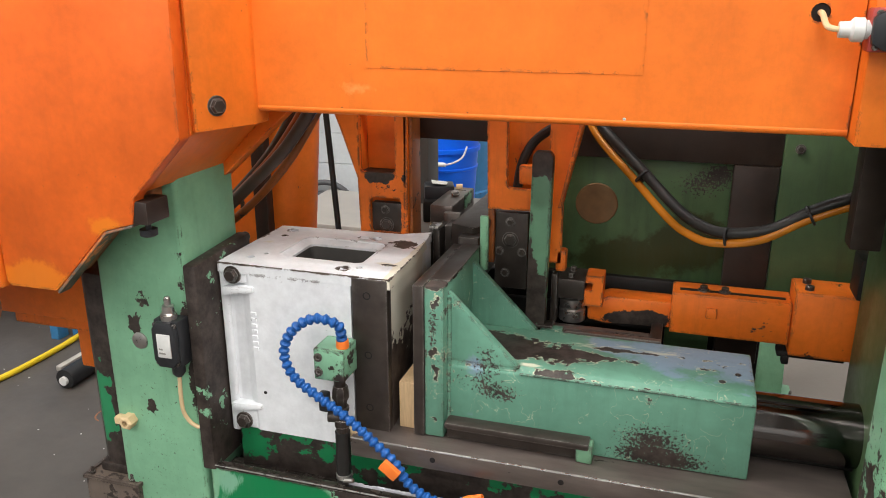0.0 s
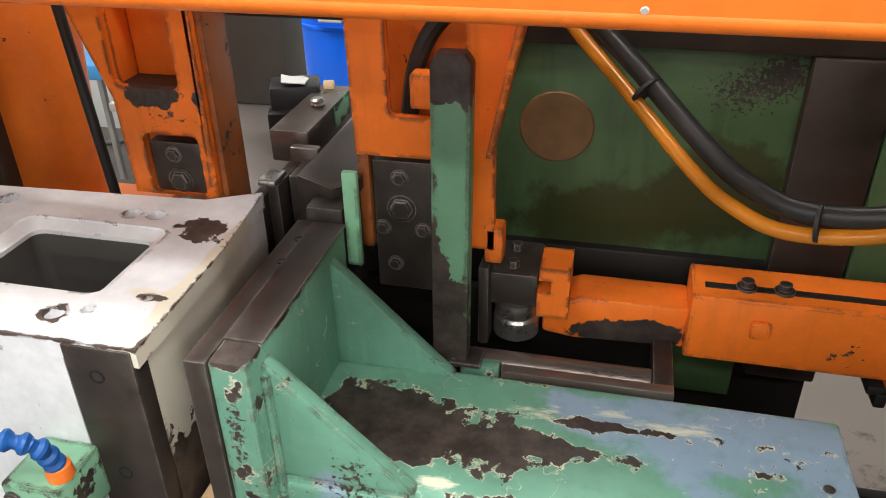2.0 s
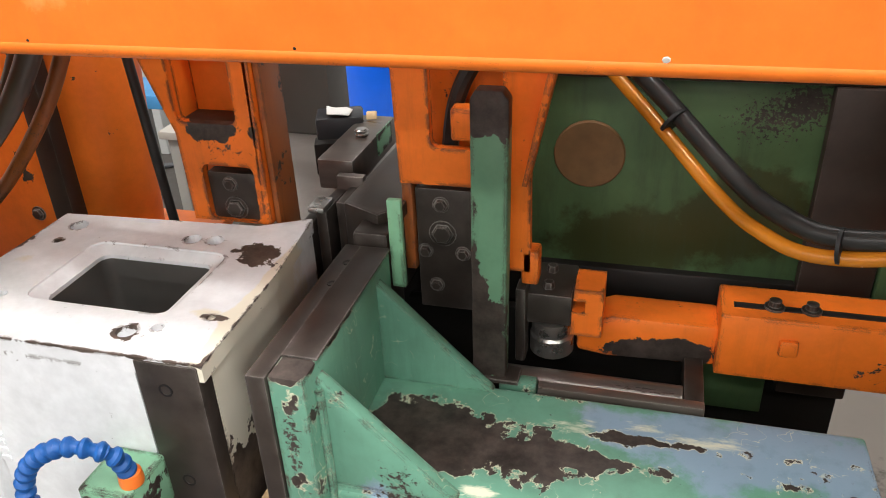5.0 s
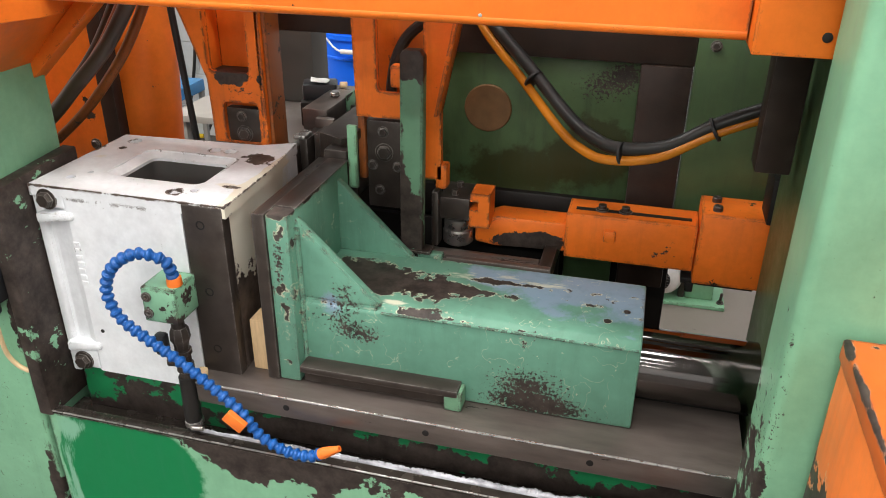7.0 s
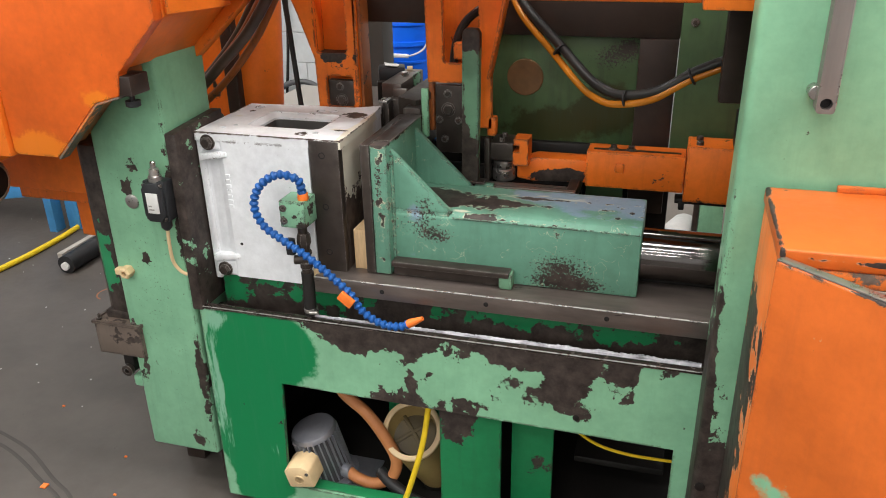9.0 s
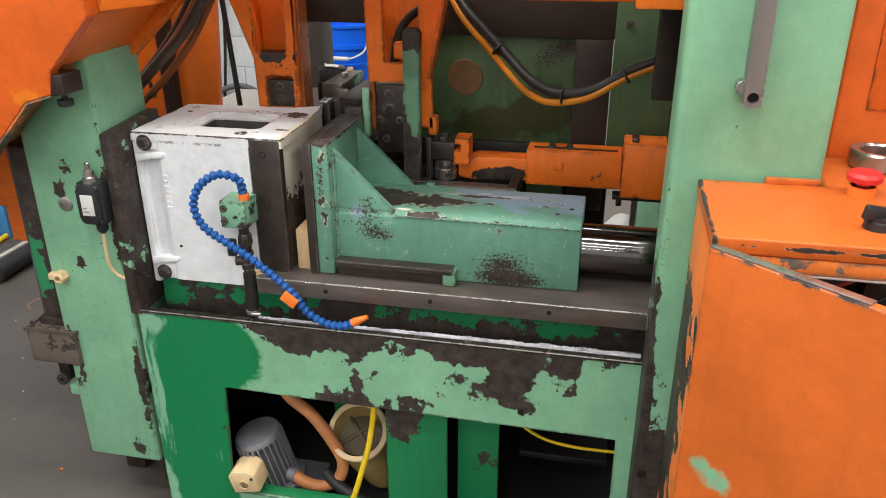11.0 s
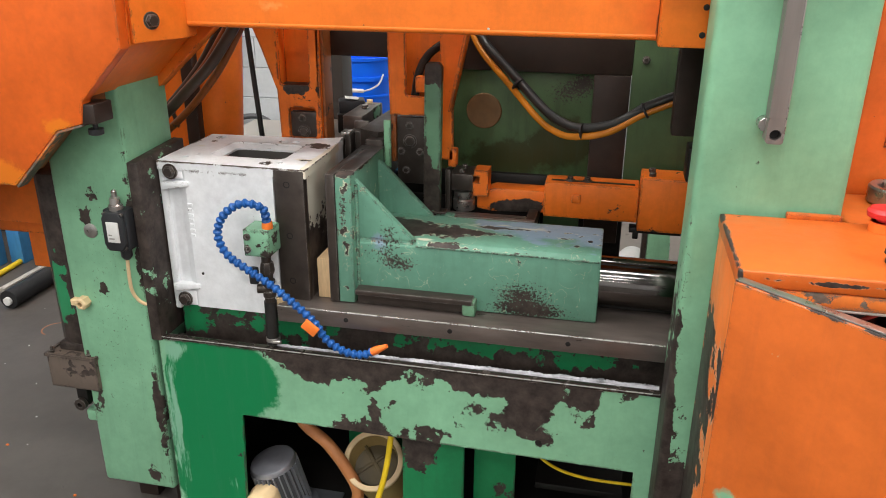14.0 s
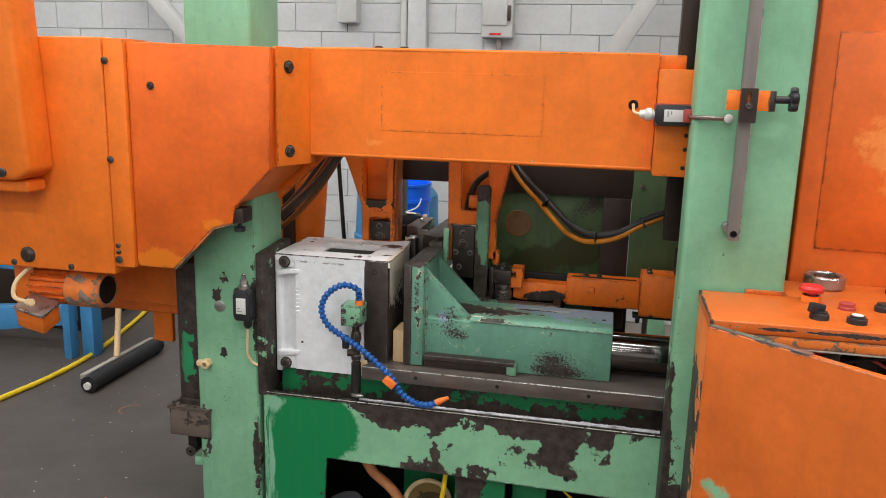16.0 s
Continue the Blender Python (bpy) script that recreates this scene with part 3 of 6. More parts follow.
m_bedwall = worn("oily_bed_side_paint", DEEP, limit=0.5, scale=26.0, seed=31.0, edge=0.0, blobs=[((-0.1, 1.33, 0.43), (1.6, 0.1, 0.04), 0.14)])
m_siderail = worn("guide_green_remains", (0.02, 0.25, 0.1), limit=0.4, scale=12.0, seed=33.0, edge=0.0, blobs=[((-1.22, 1.27, 0.55), (0.05, 0.1, 0.14), -0.26)])
m_bracket = worn("rust_stained_steel", (0.13, 0.1, 0.08), second=(0.26, 0.23, 0.2), second_blobs=[((-1.2, 1.23, 0.33), (0.1, 0.1, 0.04), 0.16)], limit=0.56, scale=18.0, seed=35.0, grime=0.7)
m_sideplate = worn("plate_green_remains", GREEN, limit=0.425, scale=34.0, seed=37.0, edge=0.1)
m_redbrown = plain("red_brown_oily_steel", (0.12, 0.045, 0.03), 0.35, 0.3, 0.3, 20.0, 0.1)
m_rustbar = worn("rusty_orange_bar", (0.3, 0.085, 0.015), limit=0.6, scale=40.0, seed=39.0, grime=0.9, edge=0.2)
m_pipe = plain("oily_brown_hose", (0.06, 0.04, 0.03), 0.35, 0.0, 0.5, 18.0, 0.2)
m_valve = worn("valve_green_paint", (0.2, 0.42, 0.27), limit=0.525, scale=36.0, seed=41.0)
m_cabside = worn("worn_cabinet_side_paint", (0.8, 0.2, 0.03), limit=0.52, scale=16.0, seed=43.0, pale_rim=0.5, blobs=[((0.388, 0.95, 0.9), (0.05, 0.3, 0.16), -0.3), ((0.388, 1.02, 0.55), (0.05, 0.1, 0.4), 0.16), ((0.388, 0.84, 0.45), (0.05, 0.06, 0.3), -0.14)])
m_lip = worn("scraped_lip_paint", (0.75, 0.2, 0.03), under=(0.12, 0.1, 0.08), limit=0.5, scale=16.0, seed=45.0)
m_bigpanel = worn("big_panel_orange_paint", (0.76, 0.135, 0.01), limit=0.76, scale=20.0, seed=47.0, grime=0.1, second=(0.88, 0.27, 0.06), second_blobs=[((0.84, 1.28, 1.36), (0.2, 0.1, 0.24), 0.27), ((0.98, 1.28, 1.2), (0.2, 0.1, 0.2), 0.2)])


# ---- the hall ----
X0, X1, Y0, Y1, TOP = -6.5, 5.5, -10.0, 4.6, 4.2
floor = single("floor", box(X0 - 0.2, X1 + 0.2, Y0 - 0.2, Y1 + 0.2, FLOOR - 0.2, FLOOR, 0), m_floor_mat, "dark oily concrete factory floor with scuffs and a painted-in lit area", "floor", "structure")
# Ceiling, south, west and east walls are unseen; they close the hall for bounce.
single("ceiling", box(X0 - 0.2, X1 + 0.2, Y0 - 0.2, Y1 + 0.2, TOP, TOP + 0.2, 0), m_roof, "unseen grey ceiling added to close the hall", "ceiling", "structure")
wall_north = single("wall_north", box(X0, X1, Y1 + 0.006, Y1 + 0.2, FLOOR, TOP, 0), m_block, "grey painted concrete block wall", "wall", "structure")
single("wall_south", box(X0, X1, Y0 - 0.2, Y0, FLOOR, TOP, 0), m_block, "unseen plain grey wall added to close the hall", "wall", "structure")
single("wall_west", box(X0 - 0.2, X0, Y0, Y1, FLOOR, TOP, 0), m_block, "unseen plain grey wall added to close the hall", "wall", "structure")
single("wall_east", box(X1, X1 + 0.2, Y0, Y1, FLOOR, TOP, 0), m_block, "unseen plain grey wall added to close the hall", "wall", "structure")
lamp0 = None
for x, y, k in LAMPS:
    if lamp0 is None:
        lamp0 = thing("unseen_ceiling_lamp", (x, y, TOP - 0.05), "long ceiling lamp with a glowing diffuser, unseen, added for light", "lamp", "ceiling lamps")
        part("housing", box(x - 0.75, x + 0.75, y - 0.16, y + 0.16, TOP - 0.05, TOP, 0.004), m_roof, lamp0)
        part("diffuser", box(x - 0.72, x + 0.72, y - 0.13, y + 0.13, TOP - 0.07, TOP - 0.052, 0.004), m_tube, lamp0, "glowing white diffuser")
    else:
        copy_thing(lamp0, Matrix.Translation((x, y, TOP - 0.05)))
    light = bpy.data.lights.new("added_tube_light", "AREA")
    light.shape, light.size, light.size_y, light.energy, light.color = "RECTANGLE", 1.4, 0.26, LAMP_POWER * k, (1.0, 0.975, 0.94)
    new("added_tube_light", light).matrix_world = pose(x, y, TOP - 0.08)

# ---- saw base: apron, tray, inner ribs ----
base = thing("machine_bed", (-0.3, 1.5, FLOOR), "light green steel machine bed with chipped and repainted patches", "machine bed")
apron = [(-0.93, FLOOR + 0.02), (0.36, FLOOR + 0.02), (0.36, 0.449), (-0.93, 0.443)]
part("front_panel", plate(apron, [[(-0.728, -0.105), (0.297, -0.105), (0.297, 0.23), (-0.712, 0.243)]], "y", 1.243, 1.252), m_apron, base, "light green panel with flaking paint and a darker green patch", soft=False)
part("lip", box(-0.93, 0.36, 1.241, 1.262, 0.4445, 0.452, 0.0015), m_tray, base)
part("tray", box(-0.93, 0.36, 1.262, 1.34, 0.405, 0.412, 0.001), m_tray, base, "oily steel chip tray")
part("bed_wall", box(-0.9, 0.36, 1.325, 1.34, 0.412, 0.522, 0.002), m_bedwall, base, "dark green bed side with oil stains")
part("bed_top", box(-0.62, 0.36, 1.34, 1.56, 0.49, 0.521, 0.002), m_steel, base)
part("inner_rib", box(-0.285, -0.122, 1.275, 1.29, FLOOR + 0.03, 0.4, 0.002), m_deep, base)
part("inner_rib", box(-0.105, 0.005, 1.335, 1.35, FLOOR + 0.03, 0.4, 0.002), m_deep, base)
part("inner_wall", box(-0.52, -0.28, 1.52, 1.535, FLOOR + 0.03, 0.4, 0.002), m_deep, base)
# Inner walls and sump floor are coloured near black to hold the base's shade.
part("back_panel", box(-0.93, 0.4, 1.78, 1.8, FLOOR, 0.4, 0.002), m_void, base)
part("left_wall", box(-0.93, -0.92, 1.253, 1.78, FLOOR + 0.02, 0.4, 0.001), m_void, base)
part("sump_floor", box(-0.92, 0.36, 1.255, 1.78, -0.16, -0.15, 0.002), m_void, base, "sump floor coloured near black for the shade inside the base")
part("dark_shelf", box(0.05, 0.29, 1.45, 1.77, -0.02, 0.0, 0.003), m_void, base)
part("sill", box(-0.728, 0.297, 1.252, 1.29, -0.113, -0.105, 0.001), m_deep, base)
for x in (-0.86, 0.28):
    part("foot", box(x, x + 0.08, 1.27, 1.4, FLOOR, -0.16, 0.003), m_brown, base)
for x, z in ((0.067, 0.279),):
    part("plug", lathe((x, 1.243, z), (0, -1, 0), [(0, 0.008), (0.001, 0.008), (0.002, 0.005), (0.002, 0)], 14), m_void, base)
# Ridged strip added to carry the painted glint along the tray lip.
rng = random.Random(4)
bm = bmesh.new()
rows = []
for i in range(321):
    x = -0.62 + 0.955 * i / 320
    swell = min(1.0, 0.35 + 0.9 * max(0.0, x + 0.55)) * (0.85 + 0.15 * math.sin(i * 0.21) + rng.uniform(-0.12, 0.12))
    profile = [(1.263, 0.4125), (1.2640, 0.4500), (1.267, 0.4535), (1.274, 0.4555), (1.281, 0.4540), (1.287, 0.4480), (1.262 + 0.03 * swell + 0.006, 0.4125)]
    rows.append([bm.verts.new((x, 1.263 + (y - 1.263) * swell, z + (rng.uniform(-0.0016, 0.0016) if 0 < k < 6 else 0.0))) for k, (y, z) in enumerate(profile)])
for a, b in zip(rows, rows[1:]):
    for k in range(6):
        bm.faces.new((a[k], a[k + 1], b[k + 1], b[k]))
bm.faces.new(rows[0])
bm.faces.new(rows[-1][::-1])
bmesh.ops.recalc_face_normals(bm, faces=bm.faces)
part("lip_glint_strip", bm, m_glint, base, "pale ridged strip added for the glint on the wet tray lip")

# ---- left column ----
col = thing("left_column", (-1.05, 1.35, FLOOR), "light green steel column with chipped edges", "machine column")
part("body", box(-1.168, -0.947, 1.245, 1.455, -0.045, 2.4, 0.012, 3), m_column, col)
part("side_rail", prism([(-1.272, 1.31), (-1.23, 1.27), (-1.168, 1.262), (-1.168, 1.4), (-1.272, 1.4)], "z", 0.362, 0.862, 0.004), m_siderail, col, "dark worn guide with green remains")
part("bracket_box", box(-1.272, -1.125, 1.232, 1.36, 0.262, 0.362, 0.003), m_bracket, col, "stained bare steel box")
part("bracket_lid", box(-1.25, -1.175, 1.262, 1.35, 0.362, 0.385, 0.003), m_siderail, col)
for x, y in ((-1.262, 1.245), (-1.15, 1.245), (-1.262, 1.34)):
    part("box_stud", lathe((x, y, 0.36), (0, 0, 1), [(0, 0.007), (0.008, 0.007), (0.008, 0.004), (0.02, 0.004), (0.021, 0.002)], 8), m_steel, col)
part("box_rim", plate([(-1.276, 1.228), (-1.121, 1.228), (-1.121, 1.364), (-1.276, 1.364)], [[(-1.268, 1.236), (-1.13, 1.236), (-1.13, 1.355), (-1.268, 1.355)]], "z", 0.357, 0.3655), m_bracket, col, soft=False)
latch = part("latch", box(-1.225, -1.19, 1.26, 1.3, 0.19, 0.262, 0.006), m_void, col, "greasy dark latch")
part("latch_eye", lathe((-1.207, 1.257, 0.2), (0, -1, 0), [(0, 0.018), (0.012, 0.018), (0.014, 0.012), (0.014, 0.008), (0, 0.008)], 14), m_steel, latch)
part("lower_lug", box(-1.205, -1.165, 1.26, 1.32, 0.14, 0.178, 0.008), m_column, col)
part("foot", box(-1.01, -0.955, 1.34, 1.44, FLOOR, -0.045, 0.004), m_brown, col)
part("foot", box(-1.165, -1.1, 1.38, 1.44, FLOOR, -0.045, 0.004), m_brown, col)
part("side_plate", prism([(1.238, 0.44), (1.238, 0.916), (1.455, 0.928), (1.455, 0.44)], "x", -0.947, -0.917, 0.004), m_sideplate, col, "dark plate with traces of green")
part("washer", lathe((-1.077, 1.245, 0.73), (0, -1, 0), [(0, 0.019), (0.003, 0.019), (0.005, 0.015), (0.005, 0)], 18), m_bright, col)
clip = part("cable_clip", lathe((-1.128, 1.245, 0.53), (0, -1, 0), [(0, 0.017), (0.022, 0.017), (0.026, 0.013), (0.026, 0.008), (0, 0.008)], 6), m_cream, col, "cream plastic clip")
part("clip_tab", box(-1.16, -1.138, 1.225, 1.245, 0.522, 0.54, 0.003), m_cream, clip)


def limit_switch(name, m, label, body_mat, back_mat):
    """Built upright about its own base: x wide, y to the back, z up along the plunger."""
    t = thing(name, (0, 0, 0), label, "limit switch", "limit switches")
    part("back_shell", box(-0.03, 0.03, 0.006, 0.045, -0.052, 0.052, 0.004), back_mat, t)
    body = part("front_cover", prism([(-0.028, -0.034), (-0.018, -0.05), (0.018, -0.05), (0.028, -0.034), (0.028, 0.034), (0.018, 0.05), (-0.018, 0.05), (-0.028, 0.034)], "y", -0.006, 0.008, 0.003), body_mat, t)
    part("label_plate", box(-0.015, 0.017, -0.0085, -0.006, -0.026, 0.026, 0.0006), m_label, body, "silver grey label")
    bm = bmesh.new()
    for i in range(2):
        box(-0.011, 0.004 - 0.006 * (i % 2), -0.0092, -0.0085, -0.018 + 0.009 * i, -0.0145 + 0.009 * i, 0, bm=bm)
    part("label_bars", bm, m_greypost, body)
    for x, z in ((-0.023, 0.043), (0.023, 0.043), (-0.023, -0.043), (0.023, -0.043)):
        part("screw", sockethead((x, 0.004, z), (0, -1, 0), 0.0045, 0.006), m_steel, body)
    t.matrix_world = m
    return t


sw = limit_switch("limit_switch", pose(-0.978, 1.2, 0.752, 0, 0, 0), "black limit switch with steel plunger and cable", m_plastic, m_plastic)
part("plunger_housing", lathe((0, 0.02, 0.05), (0, 0, 1), [(0, 0.017), (0.012, 0.017), (0.016, 0.013), (0.03, 0.012), (0.032, 0.007), (0.046, 0.007), (0.05, 0.004)], 16), m_bright, sw).matrix_parent_inverse = Matrix()
part("gland", lathe((0.01, 0.02, -0.05), (0, 0, -1), [(0, 0.014), (0.02, 0.014), (0.026, 0.01), (0.03, 0.006)], 12), m_plastic, sw).matrix_parent_inverse = Matrix()
part("cable", tube([(0.01, 0.02, -0.075), (0.006, 0.022, -0.12), (0.002, 0.03, -0.17), (0.012, 0.038, -0.2), (0.03, 0.042, -0.212)], 0.0045), m_cream, sw, "beige cable").matrix_parent_inverse = Matrix()

# ---- right column ----
post = thing("right_column", (0.48, 1.2, FLOOR), "tall light green steel column with rubbed lower edge", "machine column")
part("body", box(0.335, 0.6, 1.10, 1.23, FLOOR, 2.4, 0.016, 4), m_post, post)
part("slideway", box(0.309, 0.361, 1.45, 1.505, 1.003, 2.4, 0.004), m_brown, post, "dark steel slideway")
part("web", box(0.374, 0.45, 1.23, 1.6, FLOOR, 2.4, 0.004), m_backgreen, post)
part("stop_block", box(0.367, 0.43, 1.602, 1.68, 0.853, 0.94, 0.005), m_void, post, "black stop block")
part("plug", lathe((0.352, 1.1, 0.255), (0, -1, 0), [(0, 0.011), (0.002, 0.011), (0.003, 0.006), (0.003, 0)], 14), m_void, post)

# ---- gauge rod on the right column ----
gauge = thing("gauge_rod", (0.45, 1.07, 1.09), "grey square steel tube hung on the green column", "rod")
bm = plate(round_rect(0.437, 0.466, 1.09, 1.135, 0.006), [ring_of(0.4515, 1.106, 0.0095)], "y", 1.045, 1.08)
part("tube_end", bm, m_gauge, gauge, soft=False)
part("tube", box(0.437, 0.466, 1.045, 1.08, 1.1345, 2.35, 0), m_gauge, gauge)
part("edge_band", box(0.4645, 0.4665, 1.0442, 1.05, 1.1, 2.35, 0.0005, 1), m_bright, gauge, "bright strip along the right edge")
part("bore", cyl((0.4515, 1.06, 1.106), (0.4515, 1.075, 1.106), 0.0095), m_void, gauge)
part("standoff", cyl((0.438, 1.07, 1.118), (0.438, 1.1, 1.118), 0.012), m_bright, gauge)
clamp = thing("sliding_clamp", (0.45, 1.03, 1.43), "orange sliding clamp with a black star knob", "clamp")
part("plate", box(0.402, 0.5, 1.035, 1.043, 1.415, 1.463, 0.001), m_orange, clamp)
part("plate_end", box(0.5, 0.515, 1.034, 1.044, 1.413, 1.463, 0.001), m_steel, clamp)
part("saddle", plate(round_rect(0.432, 0.471, 1.385, 1.468, 0.003), [round_rect(0.447, 0.456, 1.425, 1.46, 0.004)], "y", 1.02, 1.035), m_brown, clamp, soft=False)
part("bolt", sockethead((0.4515, 1.021, 1.426), (0, -1, 0), 0.008, 0.007), m_steel, clamp)
knob = part("knob_stem", cyl((0.512, 1.04, 1.442), (0.548, 1.04, 1.442), 0.009), m_plastic, clamp)
bm = lathe((0.545, 1.04, 1.442), (1, 0, 0), [(0, 0.014), (0.004, 0.018), (0.018, 0.018), (0.021, 0.014)], 18)
for k in range(5):
    a = 2 * math.pi * k / 5 + 0.3
    lathe((0.547, 1.04 + 0.02 * math.cos(a), 1.442 + 0.02 * math.sin(a)), (1, 0, 0), [(0, 0.009), (0.003, 0.011), (0.013, 0.011), (0.016, 0.009)], 12, bm)
part("star_grip", bm, m_plastic, knob)

# ---- slide rail ----
# Thin bright strips are added to draw the highlights along lip and rail.
part("lip_highlight", cyl((-0.93, 1.2415, 0.4515), (0.337, 1.2415, 0.4515), 0.0016, 8), m_bright, base, "bright strip added for the highlight on the lip edge")
rail = thing("slide_rail", (-0.1, 1.3, 0.522), "worn dark steel slide rail with a bright edge", "rail")
part("way", box(-0.6, 0.36, 1.264, 1.5, 0.522, 0.566, 0.003), m_rail, rail)
part("rail_highlight", cyl((-0.6, 1.2655, 0.5645), (0.337, 1.2655, 0.5645), 0.0022, 8), m_bright, rail, "bright strip added for the highlight on the front edge")
for x in (-0.42, -0.16, 0.12):
    part("bolt_hole", lathe((x, 1.2645, 0.545), (0, -1, 0), [(0, 0.006), (0.0015, 0.006), (0.002, 0.004), (0.002, 0)], 12), m_void, rail)

# ---- white fixed vise block ----
vise = thing("fixed_vise_block", (-0.72, 1.45, 0.45), "white painted cast vise block with dark machined jaw strip", "vise")
plan = [(-0.84, 1.31), (-0.607, 1.31), (-0.607, 1.333), (-0.529, 1.333), (-0.533, 1.5), (-0.546, 1.645), (-0.61, 1.612), (-0.912, 1.598), (-0.912, 1.322), (-0.888, 1.326), (-0.862, 1.323)]
part("body", plate(plan, [round_rect(-0.802, -0.622, 1.396, 1.526, 0.014)], "z", 0.515, 0.8835), m_white, vise, soft=False)
top_plan = [(-0.912, 1.31), (-0.522, 1.309), (-0.528, 1.5), (-0.545, 1.65), (-0.61, 1.615), (-0.912, 1.6)]
holes = [round_rect(-0.813, -0.611, 1.388, 1.534, 0.02)] + [ring_of(x, y, r, 16) for x, y, r in ((-0.867, 1.569, 0.013), (-0.682, 1.562, 0.012), (-0.649, 1.564, 0.012), (-0.639, 1.35, 0.012), (-0.608, 1.364, 0.0075), (-0.866, 1.523, 0.005), (-0.559, 1.394, 0.006), (-0.86, 1.36, 0.009), (-0.84, 1.39, 0.006))]
part("top_plate", plate(top_plan, holes, "z", 0.8835, 0.905), m_white, vise, soft=False)
part("well_floor", box(-0.81, -0.62, 1.39, 1.53, 0.52, 0.592, 0.002), m_steel, vise, "dark floor of the open well")
def loft(loops):
    """Joins rings of equal length into one skin."""
    bm = bmesh.new()
    rings = [[bm.verts.new(p) for p in loop] for loop in loops]
    n = len(rings[0])
    for a, c in zip(rings, rings[1:]):
        for i in range(n):
            bm.faces.new((a[i], c[i], c[(i + 1) % n], a[(i + 1) % n]))
    bmesh.ops.recalc_face_normals(bm, faces=bm.faces)
    return bm


def level(outline, z):
    return [(x, y, z) for x, y in outline]


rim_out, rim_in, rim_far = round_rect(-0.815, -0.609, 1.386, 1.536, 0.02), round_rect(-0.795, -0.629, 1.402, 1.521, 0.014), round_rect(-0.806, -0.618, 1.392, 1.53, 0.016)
part("well_bevel", loft([level(rim_out, 0.9035), level(rim_in, 0.893), level(rim_in, 0.887), level(rim_out, 0.887), level(rim_out, 0.9035)]), m_white, vise, "sloped white rim of the well")
# Lining added to paint the inside of the well dark.
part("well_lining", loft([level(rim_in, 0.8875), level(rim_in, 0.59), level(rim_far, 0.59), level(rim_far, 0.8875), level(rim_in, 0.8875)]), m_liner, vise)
part("jaw_strip", box(-0.604, -0.528, 1.307, 1.332, 0.562, 0.902, 0.002), m_steel, vise, "dark bare steel strip with bolt holes")
for z in (0.867, 0.737, 0.617):
    part("bolt_hole", lathe((-0.571, 1.307, z), (0, -1, 0), [(-0.002, 0.0085), (0.0006, 0.0085), (0.0006, 0.006), (-0.002, 0.005), (-0.002, 0)], 14), m_void, vise)
for z, s in ((0.842, 1), (0.566, -1)):
    part("corner_web", prism([(-0.905, z - 0.012), (-0.905, z + 0.01), (-0.828, z + 0.016), (-0.828, z + 0.002)], "y", 1.303, 1.336, 0.005), m_white, vise)
part("flange_rib", box(-0.914, -0.895, 1.315, 1.335, 0.5, 0.8835, 0.005, 3), m_white, vise)
for z in (0.882, 0.536):
    part("flange_pad", box(-0.905, -0.845, 1.312, 1.335, z - 0.022, min(z + 0.022, 0.8835), 0.006, 3), m_white, vise)
    part("hex_bolt", hexhead((-0.878, 1.312, z - 0.003), (0, -1, 0), 0.015, 0.014), m_steel, vise)
part("small_hole", lathe((-0.819, 1.31, 0.611), (0, -1, 0), [(0, 0.004), (0.0008, 0.004), (0.0008, 0)], 10), m_void, vise)
bm = bmesh.new()
for i in range(7):
    z = 0.8 - i * 0.0135
    box(-0.8405, -0.8265, 1.3075, 1.3105, z - 0.0085, z, 0.001, 1, bm)
part("cast_bars", bm, m_white, vise)
part("seat", box(-0.86, -0.63, 1.335, 1.6, 0.45, 0.515, 0.012, 3), m_deep, vise, "dark green cast seat")
single("wood_block", box(-0.516, -0.47, 1.335, 1.43, 0.566, 0.672, 0.002), m_wood, "pale sawn pine block packed behind the jaw", "wood block")

# ---- moving vise jaw ----
jaw = thing("moving_vise_jaw", (-0.15, 1.45, 0.566), "light green vise carriage with heavily flaked paint", "vise")
part("jaw_plate", box(-0.476, -0.453, 1.312, 1.60, 0.568, 0.899, 0.002), m_steel, jaw, "dark steel jaw plate")
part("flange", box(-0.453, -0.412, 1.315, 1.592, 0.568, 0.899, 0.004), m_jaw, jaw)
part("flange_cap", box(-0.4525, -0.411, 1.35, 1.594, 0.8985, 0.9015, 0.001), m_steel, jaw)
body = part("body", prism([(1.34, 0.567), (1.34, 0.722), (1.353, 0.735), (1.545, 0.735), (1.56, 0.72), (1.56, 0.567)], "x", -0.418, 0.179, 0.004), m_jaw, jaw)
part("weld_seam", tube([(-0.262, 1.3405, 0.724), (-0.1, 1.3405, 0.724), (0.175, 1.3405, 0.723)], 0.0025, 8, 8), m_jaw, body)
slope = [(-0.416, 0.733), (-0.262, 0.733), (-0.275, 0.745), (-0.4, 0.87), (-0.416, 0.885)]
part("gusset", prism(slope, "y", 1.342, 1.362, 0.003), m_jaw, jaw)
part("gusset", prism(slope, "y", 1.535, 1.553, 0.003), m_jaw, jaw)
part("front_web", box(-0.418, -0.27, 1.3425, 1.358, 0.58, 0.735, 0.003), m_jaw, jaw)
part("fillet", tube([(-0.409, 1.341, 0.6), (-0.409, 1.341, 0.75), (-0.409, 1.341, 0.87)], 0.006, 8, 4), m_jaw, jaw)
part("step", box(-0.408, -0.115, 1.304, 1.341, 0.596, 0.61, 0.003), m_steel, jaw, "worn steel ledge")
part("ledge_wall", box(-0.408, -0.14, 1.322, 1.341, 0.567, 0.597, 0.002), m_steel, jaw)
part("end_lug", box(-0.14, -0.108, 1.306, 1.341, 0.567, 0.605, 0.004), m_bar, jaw)
